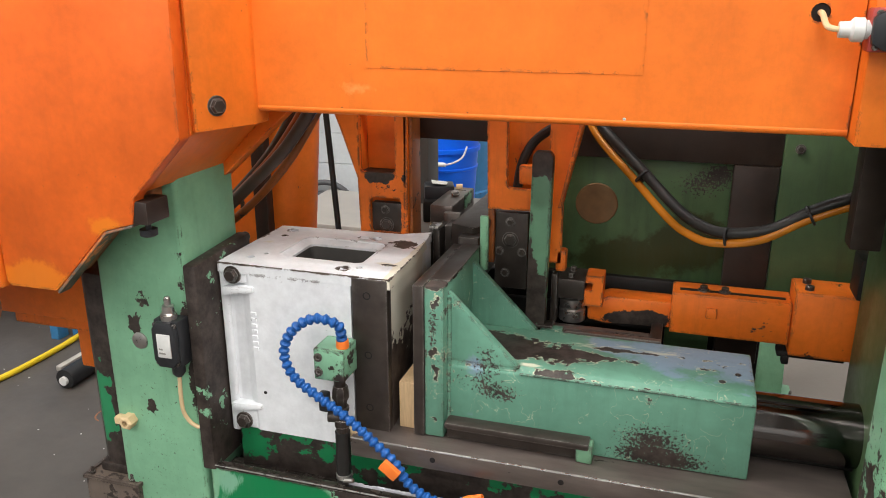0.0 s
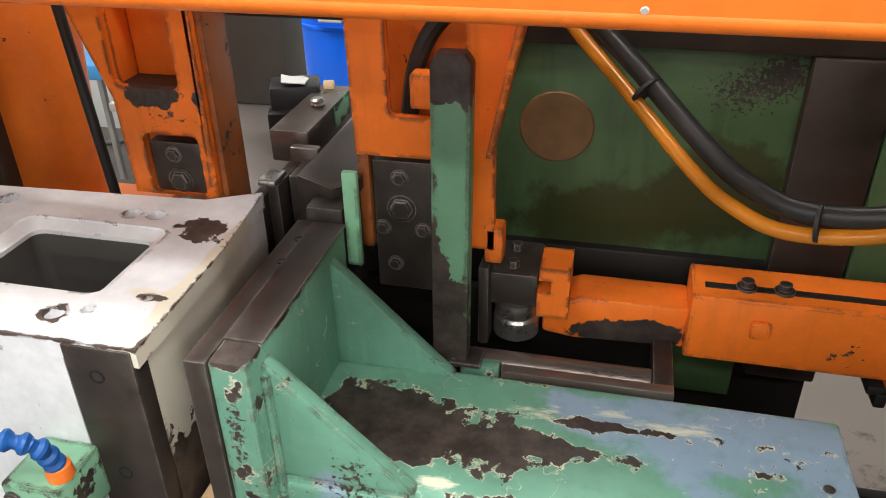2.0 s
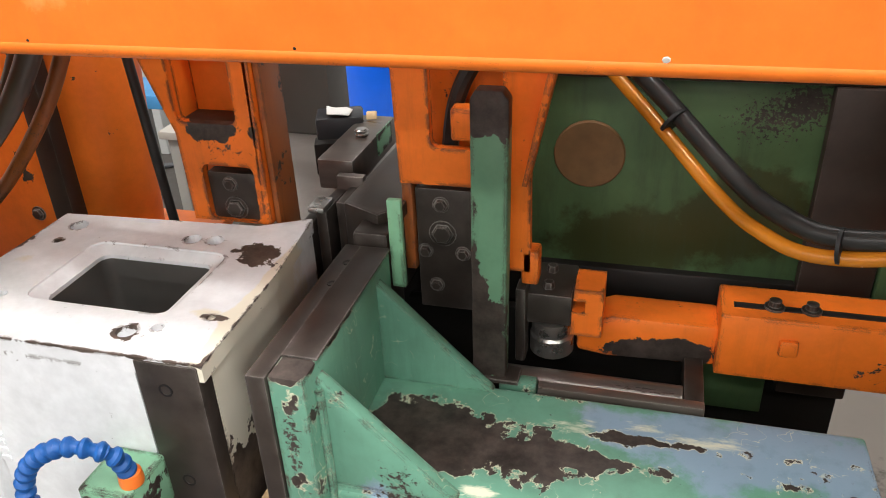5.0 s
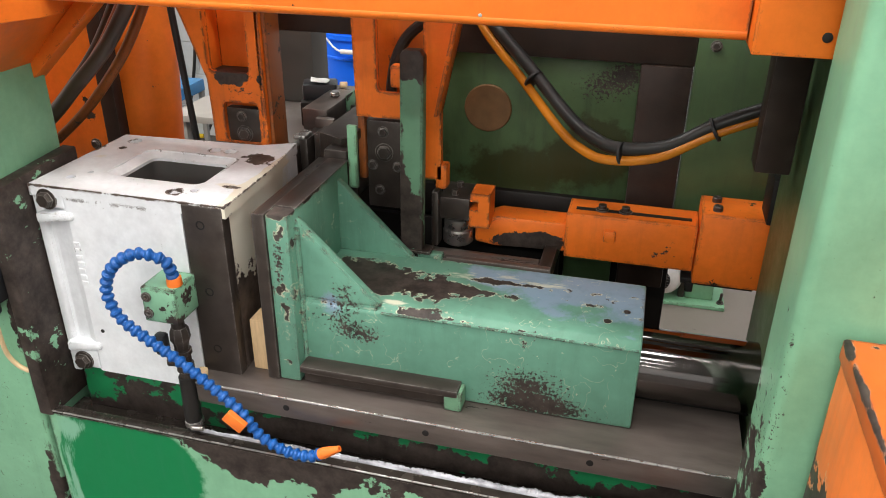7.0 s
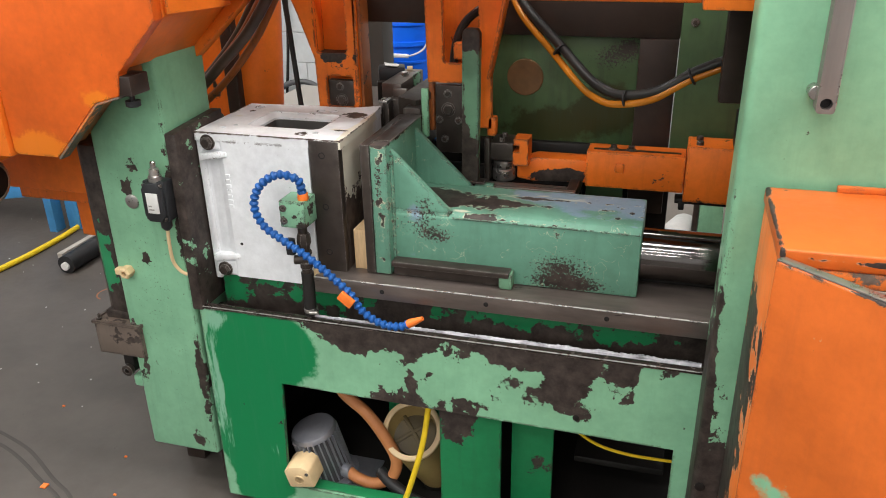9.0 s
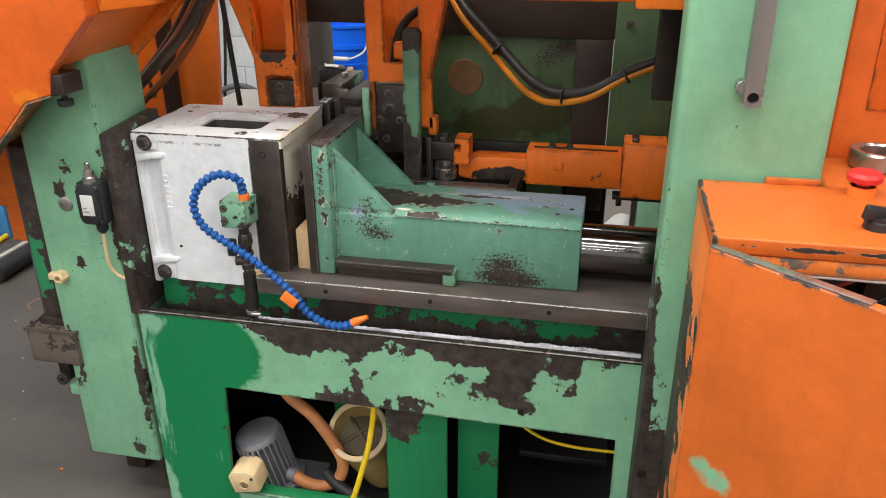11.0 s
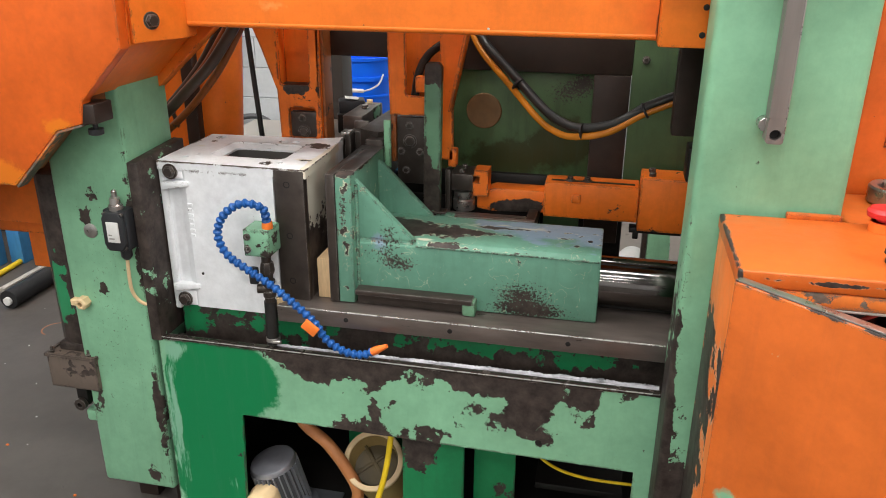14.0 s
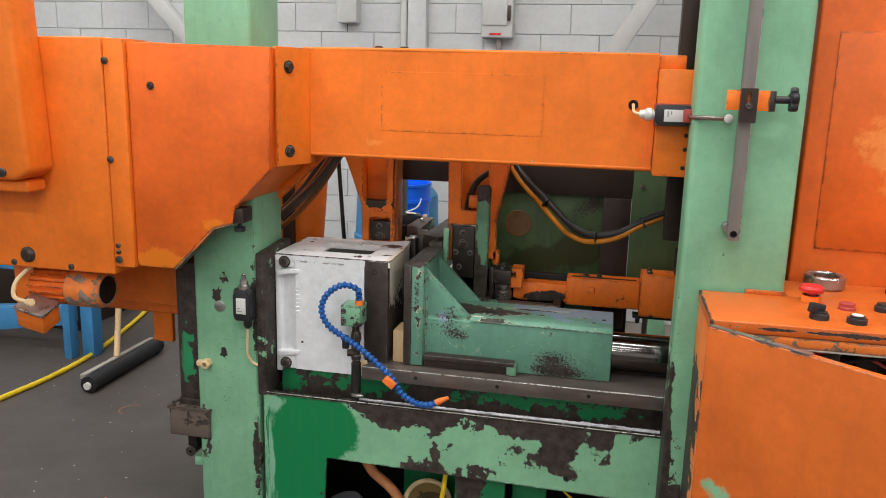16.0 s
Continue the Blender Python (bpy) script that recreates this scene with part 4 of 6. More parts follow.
for x, y in ((-0.455, 1.5), (-0.455, 1.552)):
    part("bolt_hole", lathe((x, y, 0.899), (0, 0, 1), [(-0.002, 0.006), (0.0006, 0.006), (0.0006, 0.004), (-0.002, 0)], 12), m_void, jaw)
part("top_rivet", lathe((0.15, 1.44, 0.7345), (0, 0, 1), [(0, 0.006), (0.0015, 0.006), (0.003, 0.003), (0.003, 0)], 12), m_brown, jaw)

# ---- cylinder rod and what lies under it ----
rod = thing("cylinder_rod", (0.26, 1.45, 0.566), "polished chrome hydraulic rod, darkened for its dark reflections", "hydraulic rod")
part("rod", cyl((0.16, 1.45, 0.634), (0.392, 1.45, 0.634), 0.062, 48), m_chrome, rod)
part("gland", cyl((0.376, 1.45, 0.637), (0.392, 1.45, 0.637), 0.066, 32), m_void, rod, "black gland ring")
part("saddle", box(0.18, 0.39, 1.43, 1.53, 0.566, 0.58, 0.004), m_void, rod)
part("rear_bar", box(0.18, 0.39, 1.53, 1.565, 0.56, 0.608, 0.004), m_redbrown, rod, "red brown oily bar")

# ---- rear of the slide: pocket, roller, plates ----
pocket = thing("chip_pocket", (-0.1, 1.62, 0.4), "dark steel pocket with a bright worn shaft along its rim", "machine pocket")
part("front_rim", box(-0.21, 0.0, 1.562, 1.578, 0.69, 0.732, 0.002), m_rail, pocket)
part("shaft", cyl((-0.262, 1.6, 0.713), (-0.026, 1.6, 0.713), 0.018, 28), m_brightrim, pocket, "rubbed steel shaft")
part("end_rim", box(-0.025, 0.0, 1.578, 1.76, 0.69, 0.73, 0.002), m_steel, pocket)
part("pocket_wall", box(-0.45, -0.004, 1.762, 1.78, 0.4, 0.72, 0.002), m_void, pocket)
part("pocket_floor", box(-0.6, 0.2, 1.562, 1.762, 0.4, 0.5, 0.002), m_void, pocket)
part("rim_lug", box(-0.262, -0.212, 1.5625, 1.582, 0.70, 0.7345, 0.003), m_jaw, pocket)

# ---- saw bow ----
bow = thing("saw_bow", (-0.3, 1.3, 1.23), "orange painted steel saw bow with housing and cover", "saw frame")
beam = part("beam", plate([(-0.8, 1.234), (0.248, 1.234), (0.248, 1.552), (-0.8, 1.552)], [ring_of(0.187, 1.414, 0.014)], "y", 1.29, 1.3), m_orange, bow, soft=False)
part("beam_core", box(-0.8, 0.248, 1.302, 1.46, 1.233, 1.552, 0.008, 3), m_orange, beam)
part("lower_edge", tube([(-0.8, 1.297, 1.237), (-0.3, 1.297, 1.237), (0.248, 1.297, 1.237)], 0.008, 12, 3), m_orange, beam)
part("upper_edge", tube([(-0.8, 1.297, 1.55), (-0.45, 1.296, 1.551), (0.0, 1.297, 1.549), (0.248, 1.297, 1.55)], 0.007, 12, 4), m_orange, beam)
part("plate_ghost", box(-0.55, -0.065, 1.2892, 1.2902, 1.315, 1.49, 0.0004, 1), m_orange, beam)
part("hole_lining", cyl((0.187, 1.296, 1.414), (0.187, 1.3015, 1.414), 0.0142), m_void, beam)
part("end_block", box(0.25, 0.352, 1.24, 1.42, 1.223, 1.513, 0.003), m_orange, bow)
part("end_web", box(0.248, 0.322, 1.3, 1.43, 1.513, 1.552, 0.003), m_orange, bow)
for z in (1.337, 1.299, 1.248):
    part("dark_screw", lathe((0.332 if z > 1.26 else 0.33, 1.24, z), (0, -1, 0), [(0, 0.006), (0.001, 0.006), (0.0016, 0.003), (0.0016, 0)], 12), m_void, bow)
part("flange", prism([(-0.838, 1.165), (-0.826, 1.155), (-0.775, 1.28), (-0.775, 1.33), (-0.838, 1.33)], "z", 1.205, 1.552, 0.003), m_orange, bow)
for z in (1.495, 1.249):
    part("hex_bolt", hexhead((-0.808, 1.2, z), (0.75, -0.4, 0), 0.014, 0.013), m_steel, bow)
outline = [(-1.29, 0.885), (-1.28, 0.875), (-1.165, 0.875), (-1.03, 1.012), (-0.965, 1.03), (-0.955, 1.08), (-0.842, 1.195), (-0.833, 1.548), (-1.29, 1.556)]
cover = part("cover", prism(outline, "y", 1.128, 1.162, 0.004), m_cover, bow, "deep orange sheet cover with scraped lower edge")
part("scraped_edge", prism([(-1.165, 0.8745), (-1.03, 1.0115), (-0.966, 1.0295), (-0.966, 1.0245), (-1.027, 1.0065), (-1.161, 0.8700)], "y", 1.129, 1.161, 0.001), m_lip, cover, "bare scraped lower edge")
part("cover_screw", hexhead((-1.215, 1.128, 1.43), (0, -1, 0), 0.009, 0.008), m_brown, cover)
part("cover_back", prism([(-0.955, 1.085), (-0.84, 1.2), (-0.838, 1.545), (-0.95, 1.545)], "y", 1.162, 1.46, 0.004), m_orange, bow)
part("cover_rim", prism([(-1.28, 0.89), (-1.17, 0.89), (-1.035, 1.025), (-0.97, 1.045), (-0.97, 1.5), (-1.28, 1.5)], "y", 1.16, 1.235, 0.003), m_rustbar, bow)
part("stop_block", box(-0.978, -0.932, 1.132, 1.2, 1.03, 1.075, 0.004), m_brown, bow, "dark steel stop block")
part("stop_screw", lathe((-0.958, 1.165, 1.03), (0, 0, -1), [(0, 0.006), (0.016, 0.006), (0.016, 0.017), (0.028, 0.017), (0.031, 0.012), (0.031, 0)], 16), m_plastic, bow, "black knurled stop screw")
part("housing_strip", box(-1.362, -1.294, 1.118, 1.24, 0.87, 1.565, 0.004), m_orange, bow)
part("housing", box(-1.95, -1.365, 1.118, 1.5, 0.842, 1.568, 0.006, 3), m_orange, bow)
part("housing_return", box(-1.365, -1.17, 1.46, 1.5, 0.87, 1.56, 0.004), m_orange, bow)
part("housing_lower", box(-1.66, -1.29, 1.42, 1.5, 0.66, 0.87, 0.006), m_orange, bow)
part("housing_leg", box(-1.49, -1.41, 1.5, 1.52, 0.49, 0.87, 0.003), m_orange, bow)
part("housing_underlip", box(-1.66, -1.33, 1.47, 1.5, 0.61, 0.662, 0.003), m_guide, bow)
part("dome_plug", lathe((-1.676, 1.118, 0.886), (0, -1, 0), [(0, 0.026), (0.006, 0.025), (0.014, 0.017), (0.017, 0)], 20), m_steel, bow)
for x, z, r in ((-1.356, 1.5, 0.011), (-1.356, 1.206, 0.011), (-1.347, 0.938, 0.008), (-1.347, 0.918, 0.008), (-1.347, 0.893, 0.012), (-1.73, 0.858, 0.01), (-1.52, 0.857, 0.01)):
    part("dark_bolt", lathe((x, 1.118, z), (0, -1, 0), [(0, r), (0.004, r), (0.006, r * 0.7), (0.006, 0)], 14), m_steel, bow)
part("upper_housing", prism([(-2.2, 1.14), (-1.6, 1.14), (-1.55, 1.17), (-1.575, 1.72), (-1.61, 1.8), (-1.61, 2.0), (-2.2, 2.0)], "y", 1.0, 1.116, 0.014, segments=3), m_orange, bow)
part("upper_foot", box(-1.95, -1.585, 1.03, 1.116, 1.1, 1.138, 0.01, 3), m_orange, bow)
part("dark_bolt", lathe((-1.64, 1.0, 1.165), (0, -1, 0), [(0, 0.014), (0.006, 0.014), (0.008, 0.009), (0.008, 0)], 14), m_steel, bow)
for x in (-1.36, -0.58, -0.5):
    part("top_stud", lathe((x, 1.36, 1.55), (0, 0, 1), [(0, 0.014), (0.012, 0.014), (0.015, 0.01), (0.015, 0)], 6), m_brown, bow)
for x, r in ((-0.6, 0.0013), (-0.36, 0.0014), (-0.09, 0.003)):
    part("paint_nick", lathe((x, 1.2895, 1.243), (0, -1, -0.4), [(0, r), (0.0006, r * 0.8), (0.0006, 0)], 7), m_void if r < 0.003 else m_label, beam)
part("top_seam", box(-0.8, 0.24, 1.33, 1.36, 1.552, 1.558, 0.002), m_steel, bow)

# limit switch on the bow's end, lying on its side
sw2 = limit_switch("limit_switch", pose(0.293, 1.2, 1.392, 0, 90, 0), "dark grey limit switch with red shell and roller lever", m_plastic, m_redbase)
def hang(ob):
    ob.matrix_parent_inverse = Matrix()
    return ob
hang(part("gland", lathe((0, 0.018, -0.05), (0, 0, -1), [(0, 0.013), (0.006, 0.013), (0.008, 0.017), (0.022, 0.017), (0.026, 0.012), (0.04, 0.011)], 14), m_label, sw2, "white cable gland"))
hang(part("cable", tube([(0, 0.018, -0.088), (-0.004, 0.03, -0.103), (-0.02, 0.07, -0.106), (-0.022, 0.105, -0.106)], 0.0045), m_cream, sw2))
hang(part("lever_head", box(-0.018, 0.018, -0.03, -0.0095, 0.022, 0.054, 0.004), m_redbase, sw2, "faded red lever head"))
arm = hang(part("lever", tube([(0, -0.028, 0.04), (0, -0.07, 0.042), (0, -0.106, 0.05), (0, -0.112, 0.08), (0, -0.112, 0.122)], 0.006, 10), m_rail, sw2))
part("roller", lathe((0, -0.124, 0.124), (0, 1, 0), [(0, 0.008), (0.002, 0.011), (0.01, 0.011), (0.012, 0.008)], 18), m_label, arm).matrix_parent_inverse = Matrix()

# ---- hanging motor under the housing ----
motor = thing("drive_motor", (-1.6, 1.2, 0.72), "small orange finned electric motor with silver terminal box", "electric motor")
shell = part("motor_body", lathe((-1.72, 1.2, 0.765), (1, 0, 0), [(0, 0.046), (0.15, 0.046)], 24), m_arm, motor)
fin_mesh = mesh_of("fin", box(-1.715, -1.575, -0.0015, 0.0015, 0.044, 0.06, 0.0004, 1), m_arm)
for k in range(18):
    o = new("fin", fin_mesh)
    o.parent = shell
    o.matrix_basis = Matrix.Translation((0, 1.2, 0.765)) @ Matrix.Rotation(2 * math.pi * k / 18, 4, "X")
cowl = part("fan_cowl", lathe((-1.575, 1.2, 0.765), (1, 0, 0), [(0, 0.062), (0.09, 0.064), (0.112, 0.06), (0.122, 0.05), (0.122, 0.046), (0.116, 0.046)], 32), m_cowl, motor, "orange fan cowl rubbed to bare metal")
part("fan_grille", lathe((-1.46, 1.2, 0.765), (1, 0, 0), [(0, 0.046), (0.004, 0.046), (0.007, 0.03), (0.008, 0.009), (0.011, 0.008), (0.011, 0)], 24), m_void, cowl)
part("mount_plate", box(-1.8, -1.72, 1.19, 1.3, 0.68, 0.842, 0.004), m_orange, motor)
tb = part("terminal_box", spin(box(-0.055, 0.045, -0.045, 0.035, -0.035, 0.035, 0.005), pose(-1.65, 1.12, 0.685, 18, 12, 0)), m_arm, motor)
part("box_lid", spin(box(-0.06, 0.05, -0.05, 0.04, 0.035, 0.045, 0.003), pose(-1.65, 1.12, 0.685, 18, 12, 0)), m_bright, tb, "silver lid")
part("gland", cyl((-1.68, 1.1, 0.73), (-1.655, 1.09, 0.735), 0.012), m_cream, tb)
part("motor_cable", tube([(-1.68, 1.1, 0.732), (-1.72, 1.09, 0.75), (-1.72, 1.11, 0.8), (-1.69, 1.16, 0.845)], 0.007), m_cream, motor)

# ---- saw guides ----
guide = thing("saw_guide_arm", (-0.68, 1.65, 0.9), "orange saw guide arm with a window and steel insert", "saw guide", "saw guide arms")
win = round_rect(-0.717, -0.627, 1.045, 1.22, 0.012)
ins = round_rect(-0.692, -0.614, 0.902, 0.986, 0.01)
part("front_plate", plate([(-0.805, 1.25), (-0.598, 1.25), (-0.606, 0.9), (-0.718, 0.9), (-0.722, 1.03), (-0.763, 1.147)], [win, ins], "y", 1.63, 1.645), m_guide, guide, soft=False)
part("rear_plate", box(-0.727, -0.6, 1.69, 1.7, 0.9, 1.25, 0.002), m_guide, guide)
part("window_side", box(-0.727, -0.718, 1.645, 1.69, 1.03, 1.25, 0.001), m_guide, guide)
part("window_floor", box(-0.722, -0.622, 1.645, 1.69, 1.028, 1.044, 0.002), m_brown, guide)
insert = part("insert", box(-0.691, -0.615, 1.638, 1.66, 0.895, 0.972, 0.003), m_steel, guide, "dark steel insert")
part("bolt", hexhead((-0.657, 1.638, 0.955), (0, -1, 0), 0.0085, 0.006), m_steel, insert)
part("bolt", hexhead((-0.653, 1.638, 0.919), (0, -1, 0), 0.013, 0.008), m_steel, insert)
part("inner_side", box(-0.606, -0.598, 1.63, 1.7, 0.9, 1.25, 0.001), m_guide, guide)
part("blade_bar", box(-0.597, -0.588, 1.64, 1.7, 0.86, 1.25, 0.002), m_rustbar, guide, "rusty brown guide bar")
guide2 = thing("saw_guide_arm", (-0.31, 1.65, 0.8), "orange saw guide arm with a hose behind its window", "saw guide", "saw guide arms")
win2 = round_rect(-0.361, -0.268, 1.03, 1.22, 0.01)
part("front_plate", plate([(-0.41, 1.25), (-0.18, 1.25), (-0.203, 1.14), (-0.234, 1.0), (-0.233, 0.865), (-0.3, 0.865), (-0.305, 0.98), (-0.404, 0.98)], [win2], "y", 1.63, 1.645), m_guide, guide2, soft=False)
part("rear_plate", box(-0.4, -0.25, 1.69, 1.7, 0.98, 1.25, 0.002), m_guide, guide2)
part("edge_flange", prism([(-0.18, 1.25), (-0.203, 1.14), (-0.234, 1.0), (-0.24, 1.0), (-0.212, 1.14), (-0.19, 1.25)], "y", 1.6, 1.645, 0.001), m_guide, guide2)
part("window_tab", box(-0.335, -0.285, 1.632, 1.66, 1.04, 1.082, 0.004), m_guide, guide2)
part("side_strip", box(-0.404, -0.389, 1.632, 1.66, 0.85, 0.98, 0.003), m_rustbar, guide2, "rusty orange strip")
insert = part("insert", box(-0.387, -0.311, 1.636, 1.66, 0.79, 0.972, 0.003), m_steel, guide2, "dark steel wear plate with bolts")
for x, z, r in ((-0.352, 0.95, 0.0085), (-0.351, 0.908, 0.014), (-0.376, 0.88, 0.008), (-0.324, 0.88, 0.008), (-0.362, 0.828, 0.008)):
    part("bolt", hexhead((x, 1.636, z), (0, -1, 0), r, 0.007), m_steel, insert)
part("lower_lug", box(-0.245, -0.222, 1.63, 1.66, 0.845, 0.895, 0.004), m_guide, guide2)
single("window_hose", tube([(-0.345, 1.668, 1.02), (-0.335, 1.668, 1.08), (-0.31, 1.668, 1.13), (-0.265, 1.668, 1.165), (-0.22, 1.672, 1.18)], 0.011), m_hose, "short black hose bent behind the guide window", "hose")
part("dark_crossbeam", box(-0.6, -0.4, 1.72, 1.8, 1.115, 1.24, 0.004), m_brown, bow)
bar = thing("guard_bar", (-0.27, 1.57, 0.735), "flat green bar with bare dark ends", "guard bar")
part("strip", prism([(-0.297, 0.735), (-0.253, 0.735), (-0.248, 1.118), (-0.256, 1.129), (-0.286, 1.129), (-0.293, 1.118)], "y", 1.562, 1.585, 0.003), m_bar, bar)
part("foot", box(-0.28, -0.235, 1.555, 1.59, 0.735, 0.741, 0.001), m_steel, bar)
part("cover_strip", box(-0.413, -0.394, 1.596, 1.606, 0.842, 0.97, 0.002), m_green, guide2, "narrow light green strip beside the blade")
part("strip_bracket", box(-0.409, -0.397, 1.606, 1.632, 0.935, 0.955, 0.002), m_steel, guide2)

# ---- steel fence and parts behind the vise ----
fence = thing("rear_fence", (-0.5, 1.9, 0.8), "dark worn steel fence bar", "fence")
part("bar", prism([(-0.5, 1.66), (-0.44, 1.63), (-0.415, 1.66), (-0.42, 2.2), (-0.485, 2.2)], "z", 0.8, 0.93, 0.004), m_steel, fence)
part("nose", box(-0.468, -0.418, 1.604, 1.66, 0.78, 0.915, 0.006), m_steel, fence)
jawset = thing("jaw_plates", (-0.53, 1.66, 0.8), "stack of dark steel clamp plates", "clamp plates")
for i, (x, y, z) in enumerate(((-0.568, 1.655, 0.893), (-0.548, 1.668, 0.908), (-0.525, 1.69, 0.913))):
    part("plate", box(x, x + 0.017, y, y + 0.085, 0.75, z, 0.002), m_steel, jawset)
part("cap", box(-0.557, -0.531, 1.66, 1.7, 0.908, 0.917, 0.003), m_bright, jawset)
part("rear_face", box(-0.545, -0.502, 1.745, 1.76, 0.75, 0.93, 0.003), m_rail, jawset)
blk = thing("stop_block", (-0.56, 1.85, 0.86), "bare steel stop block with one green side", "stop block")
part("block", box(-0.595, -0.535, 1.79, 2.0, 0.885, 0.935, 0.004), m_rail, blk)
part("green_side", box(-0.535, -0.532, 1.9, 1.97, 0.9, 0.938, 0.001), m_green, blk)
part("set_screw", lathe((-0.56, 1.9, 0.935), (0, 0, 1), [(0, 0.01), (0.003, 0.012), (0.006, 0.01), (0.009, 0.012), (0.012, 0.009), (0.012, 0)], 14), m_bright, blk)
table = thing("rear_table", (-0.65, 2.1, FLOOR), "grey steel outfeed table behind the saw", "machine table")
part("top", prism([(-0.76, 1.77), (-0.62, 1.72), (-0.36, 1.72), (-0.34, 2.22), (-0.85, 2.22)], "z", 0.83, 0.85, 0.003), m_gauge, table)
part("skirt", box(-0.76, -0.7, 1.8, 2.2, FLOOR, 0.83, 0.004), m_greypost, table)
valve_unit = thing("solenoid_unit", (-0.63, 1.95, 0.85), "black switch unit with torn silver label", "switch unit")
part("housing", spin(box(-0.04, 0.042, -0.03, 0.035, 0.0, 0.062, 0.006), pose(-0.628, 1.97, 0.885, 0, 0, 20)), m_plastic, valve_unit)
part("lower_block", spin(box(-0.045, 0.035, -0.05, -0.01, -0.03, 0.03, 0.005), pose(-0.628, 1.97, 0.88, 0, 0, 20)), m_void, valve_unit)
part("label_flap", spin(prism([(-0.026, -0.028), (0.012, -0.03), (0.018, 0.0), (0.008, 0.012), (-0.012, 0.006), (-0.028, 0.014)], "z", 0.0665, 0.0685, 0.0005), pose(-0.628, 1.97, 0.885, 0, 6, 20)), m_label, valve_unit, "torn silver label")
part("cream_screw", cyl((-0.62, 1.905, 0.868), (-0.617, 1.895, 0.848), 0.011), m_cream, valve_unit)
part("side_knob", cyl((-0.582, 1.985, 0.935), (-0.565, 1.99, 0.935), 0.011), m_cream, valve_unit)
single("grey_post", box(-0.84, -0.7, 2.1, 2.2, 0.85, 1.5, 0.006), m_darkpost, "dark grey painted square post on the table, darkened further for shade", "post")

# ---- roller arm ----
ra = thing("roller_arm", (0.2, 1.7, 0.7), "orange roller arm with adjusting slot", "machine arm")
sleeve = part("sleeve", box(0.014, 0.262, 1.66, 1.74, 0.716, 0.812, 0.003), m_arm, ra)
part("slot", box(0.03, 0.25, 1.682, 1.694, 0.8115, 0.8135, 0.0005), m_void, sleeve, "dark adjusting slot")
for x in (0.08, 0.125):
    part("slot_bolt", lathe((x, 1.688, 0.813), (0, 0, 1), [(0, 0.013), (0.003, 0.013), (0.004, 0.008), (0.012, 0.008), (0.013, 0.006), (0.013, 0)], 12), m_steel, sleeve)
part("square_plug", box(0.088, 0.112, 1.652, 1.662, 0.76, 0.785, 0.004), m_arm, sleeve)
block = part("clamp_block", box(0.264, 0.56, 1.65, 1.75, 0.697, 0.843, 0.003), m_arm, ra)
part("block_foot", box(0.405, 0.45, 1.66, 1.74, 0.62, 0.698, 0.003), m_redbrown, block)
for y in (1.675, 1.72):
    part("bolt", sockethead((0.292, y, 0.843), (0, 0, 1), 0.009, 0.01), m_steel, block)
part("block_lever", box(0.245, 0.38, 1.67, 1.71, 0.684, 0.697, 0.002), m_void, block)
part("lever_pin", box(0.255, 0.27, 1.665, 1.69, 0.668, 0.69, 0.003), m_void, block)
inner = part("inner_arm", prism([(-0.172, 0.72), (-0.13, 0.714), (0.016, 0.72), (0.016, 0.782), (-0.125, 0.782), (-0.172, 0.762)], "y", 1.672, 1.735, 0.006), m_arm, ra)
part("head_block", box(-0.243, -0.178, 1.645, 1.735, 0.775, 0.823, 0.004), m_steel, ra, "dark steel roller head")
for x, y in ((-0.212, 1.665), (-0.213, 1.71)):
    part("head_bolt", hexhead((x, y, 0.823), (0, 0, 1), 0.008, 0.01, False), m_steel, ra)
part("orange_clip", plate([(-0.178, 0.765), (-0.137, 0.765), (-0.137, 0.837), (-0.176, 0.837), (-0.176, 0.82), (-0.16, 0.82), (-0.16, 0.802), (-0.178, 0.802)], [], "y", 1.642, 1.7), m_arm, ra, soft=False)
part("pressure_roller", lathe((-0.207, 1.675, 0.714), (0, 0, 1), [(0, 0.026), (0.004, 0.031), (0.03, 0.031), (0.034, 0.028), (0.036, 0.029), (0.056, 0.029), (0.06, 0.02)], 28), m_bright, ra, "bright steel pressure roller")
part("head_plate", box(-0.252, -0.238, 1.628, 1.66, 0.72, 0.838, 0.003), m_steel, ra)

# ---- back panel ----
bp = thing("back_frame", (0, 1.9, FLOOR), "green back panel in a dark steel frame", "machine panel")
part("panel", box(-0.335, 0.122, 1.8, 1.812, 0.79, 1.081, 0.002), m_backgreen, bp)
part("frame_top", box(-0.335, 0.218, 1.784, 1.82, 1.081, 1.21, 0.004), m_brown, bp)
part("frame_side", box(0.12, 0.216, 1.78, 1.82, 0.607, 1.081, 0.004), m_brown, bp)
part("frame_bottom", box(-0.335, 0.12, 1.785, 1.82, 0.72, 0.793, 0.004), m_void, bp)
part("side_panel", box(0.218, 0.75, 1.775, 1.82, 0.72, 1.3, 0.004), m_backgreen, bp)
part("bolt", hexhead((0.25, 1.775, 1.125), (0, -1, 0), 0.008, 0.008), m_steel, bp)
part("round_cover", lathe((-0.178, 1.8, 0.967), (0, -1, 0), [(0, 0.05), (0.003, 0.05), (0.005, 0.048), (0.005, 0)], 36), m_disc, bp, "round brown cover disc")
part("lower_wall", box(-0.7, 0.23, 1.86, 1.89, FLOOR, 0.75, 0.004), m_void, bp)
part("lower_panel", box(0.004, 0.106, 1.79, 1.802, 0.556, 0.719, 0.002), m_backgreen, bp)

# ---- pump stand on the floor behind the machine ----
stand = thing("pump_stand", (0.43, 3.22, FLOOR), "light green pump stand with a white motor bolted to the floor", "pump stand")
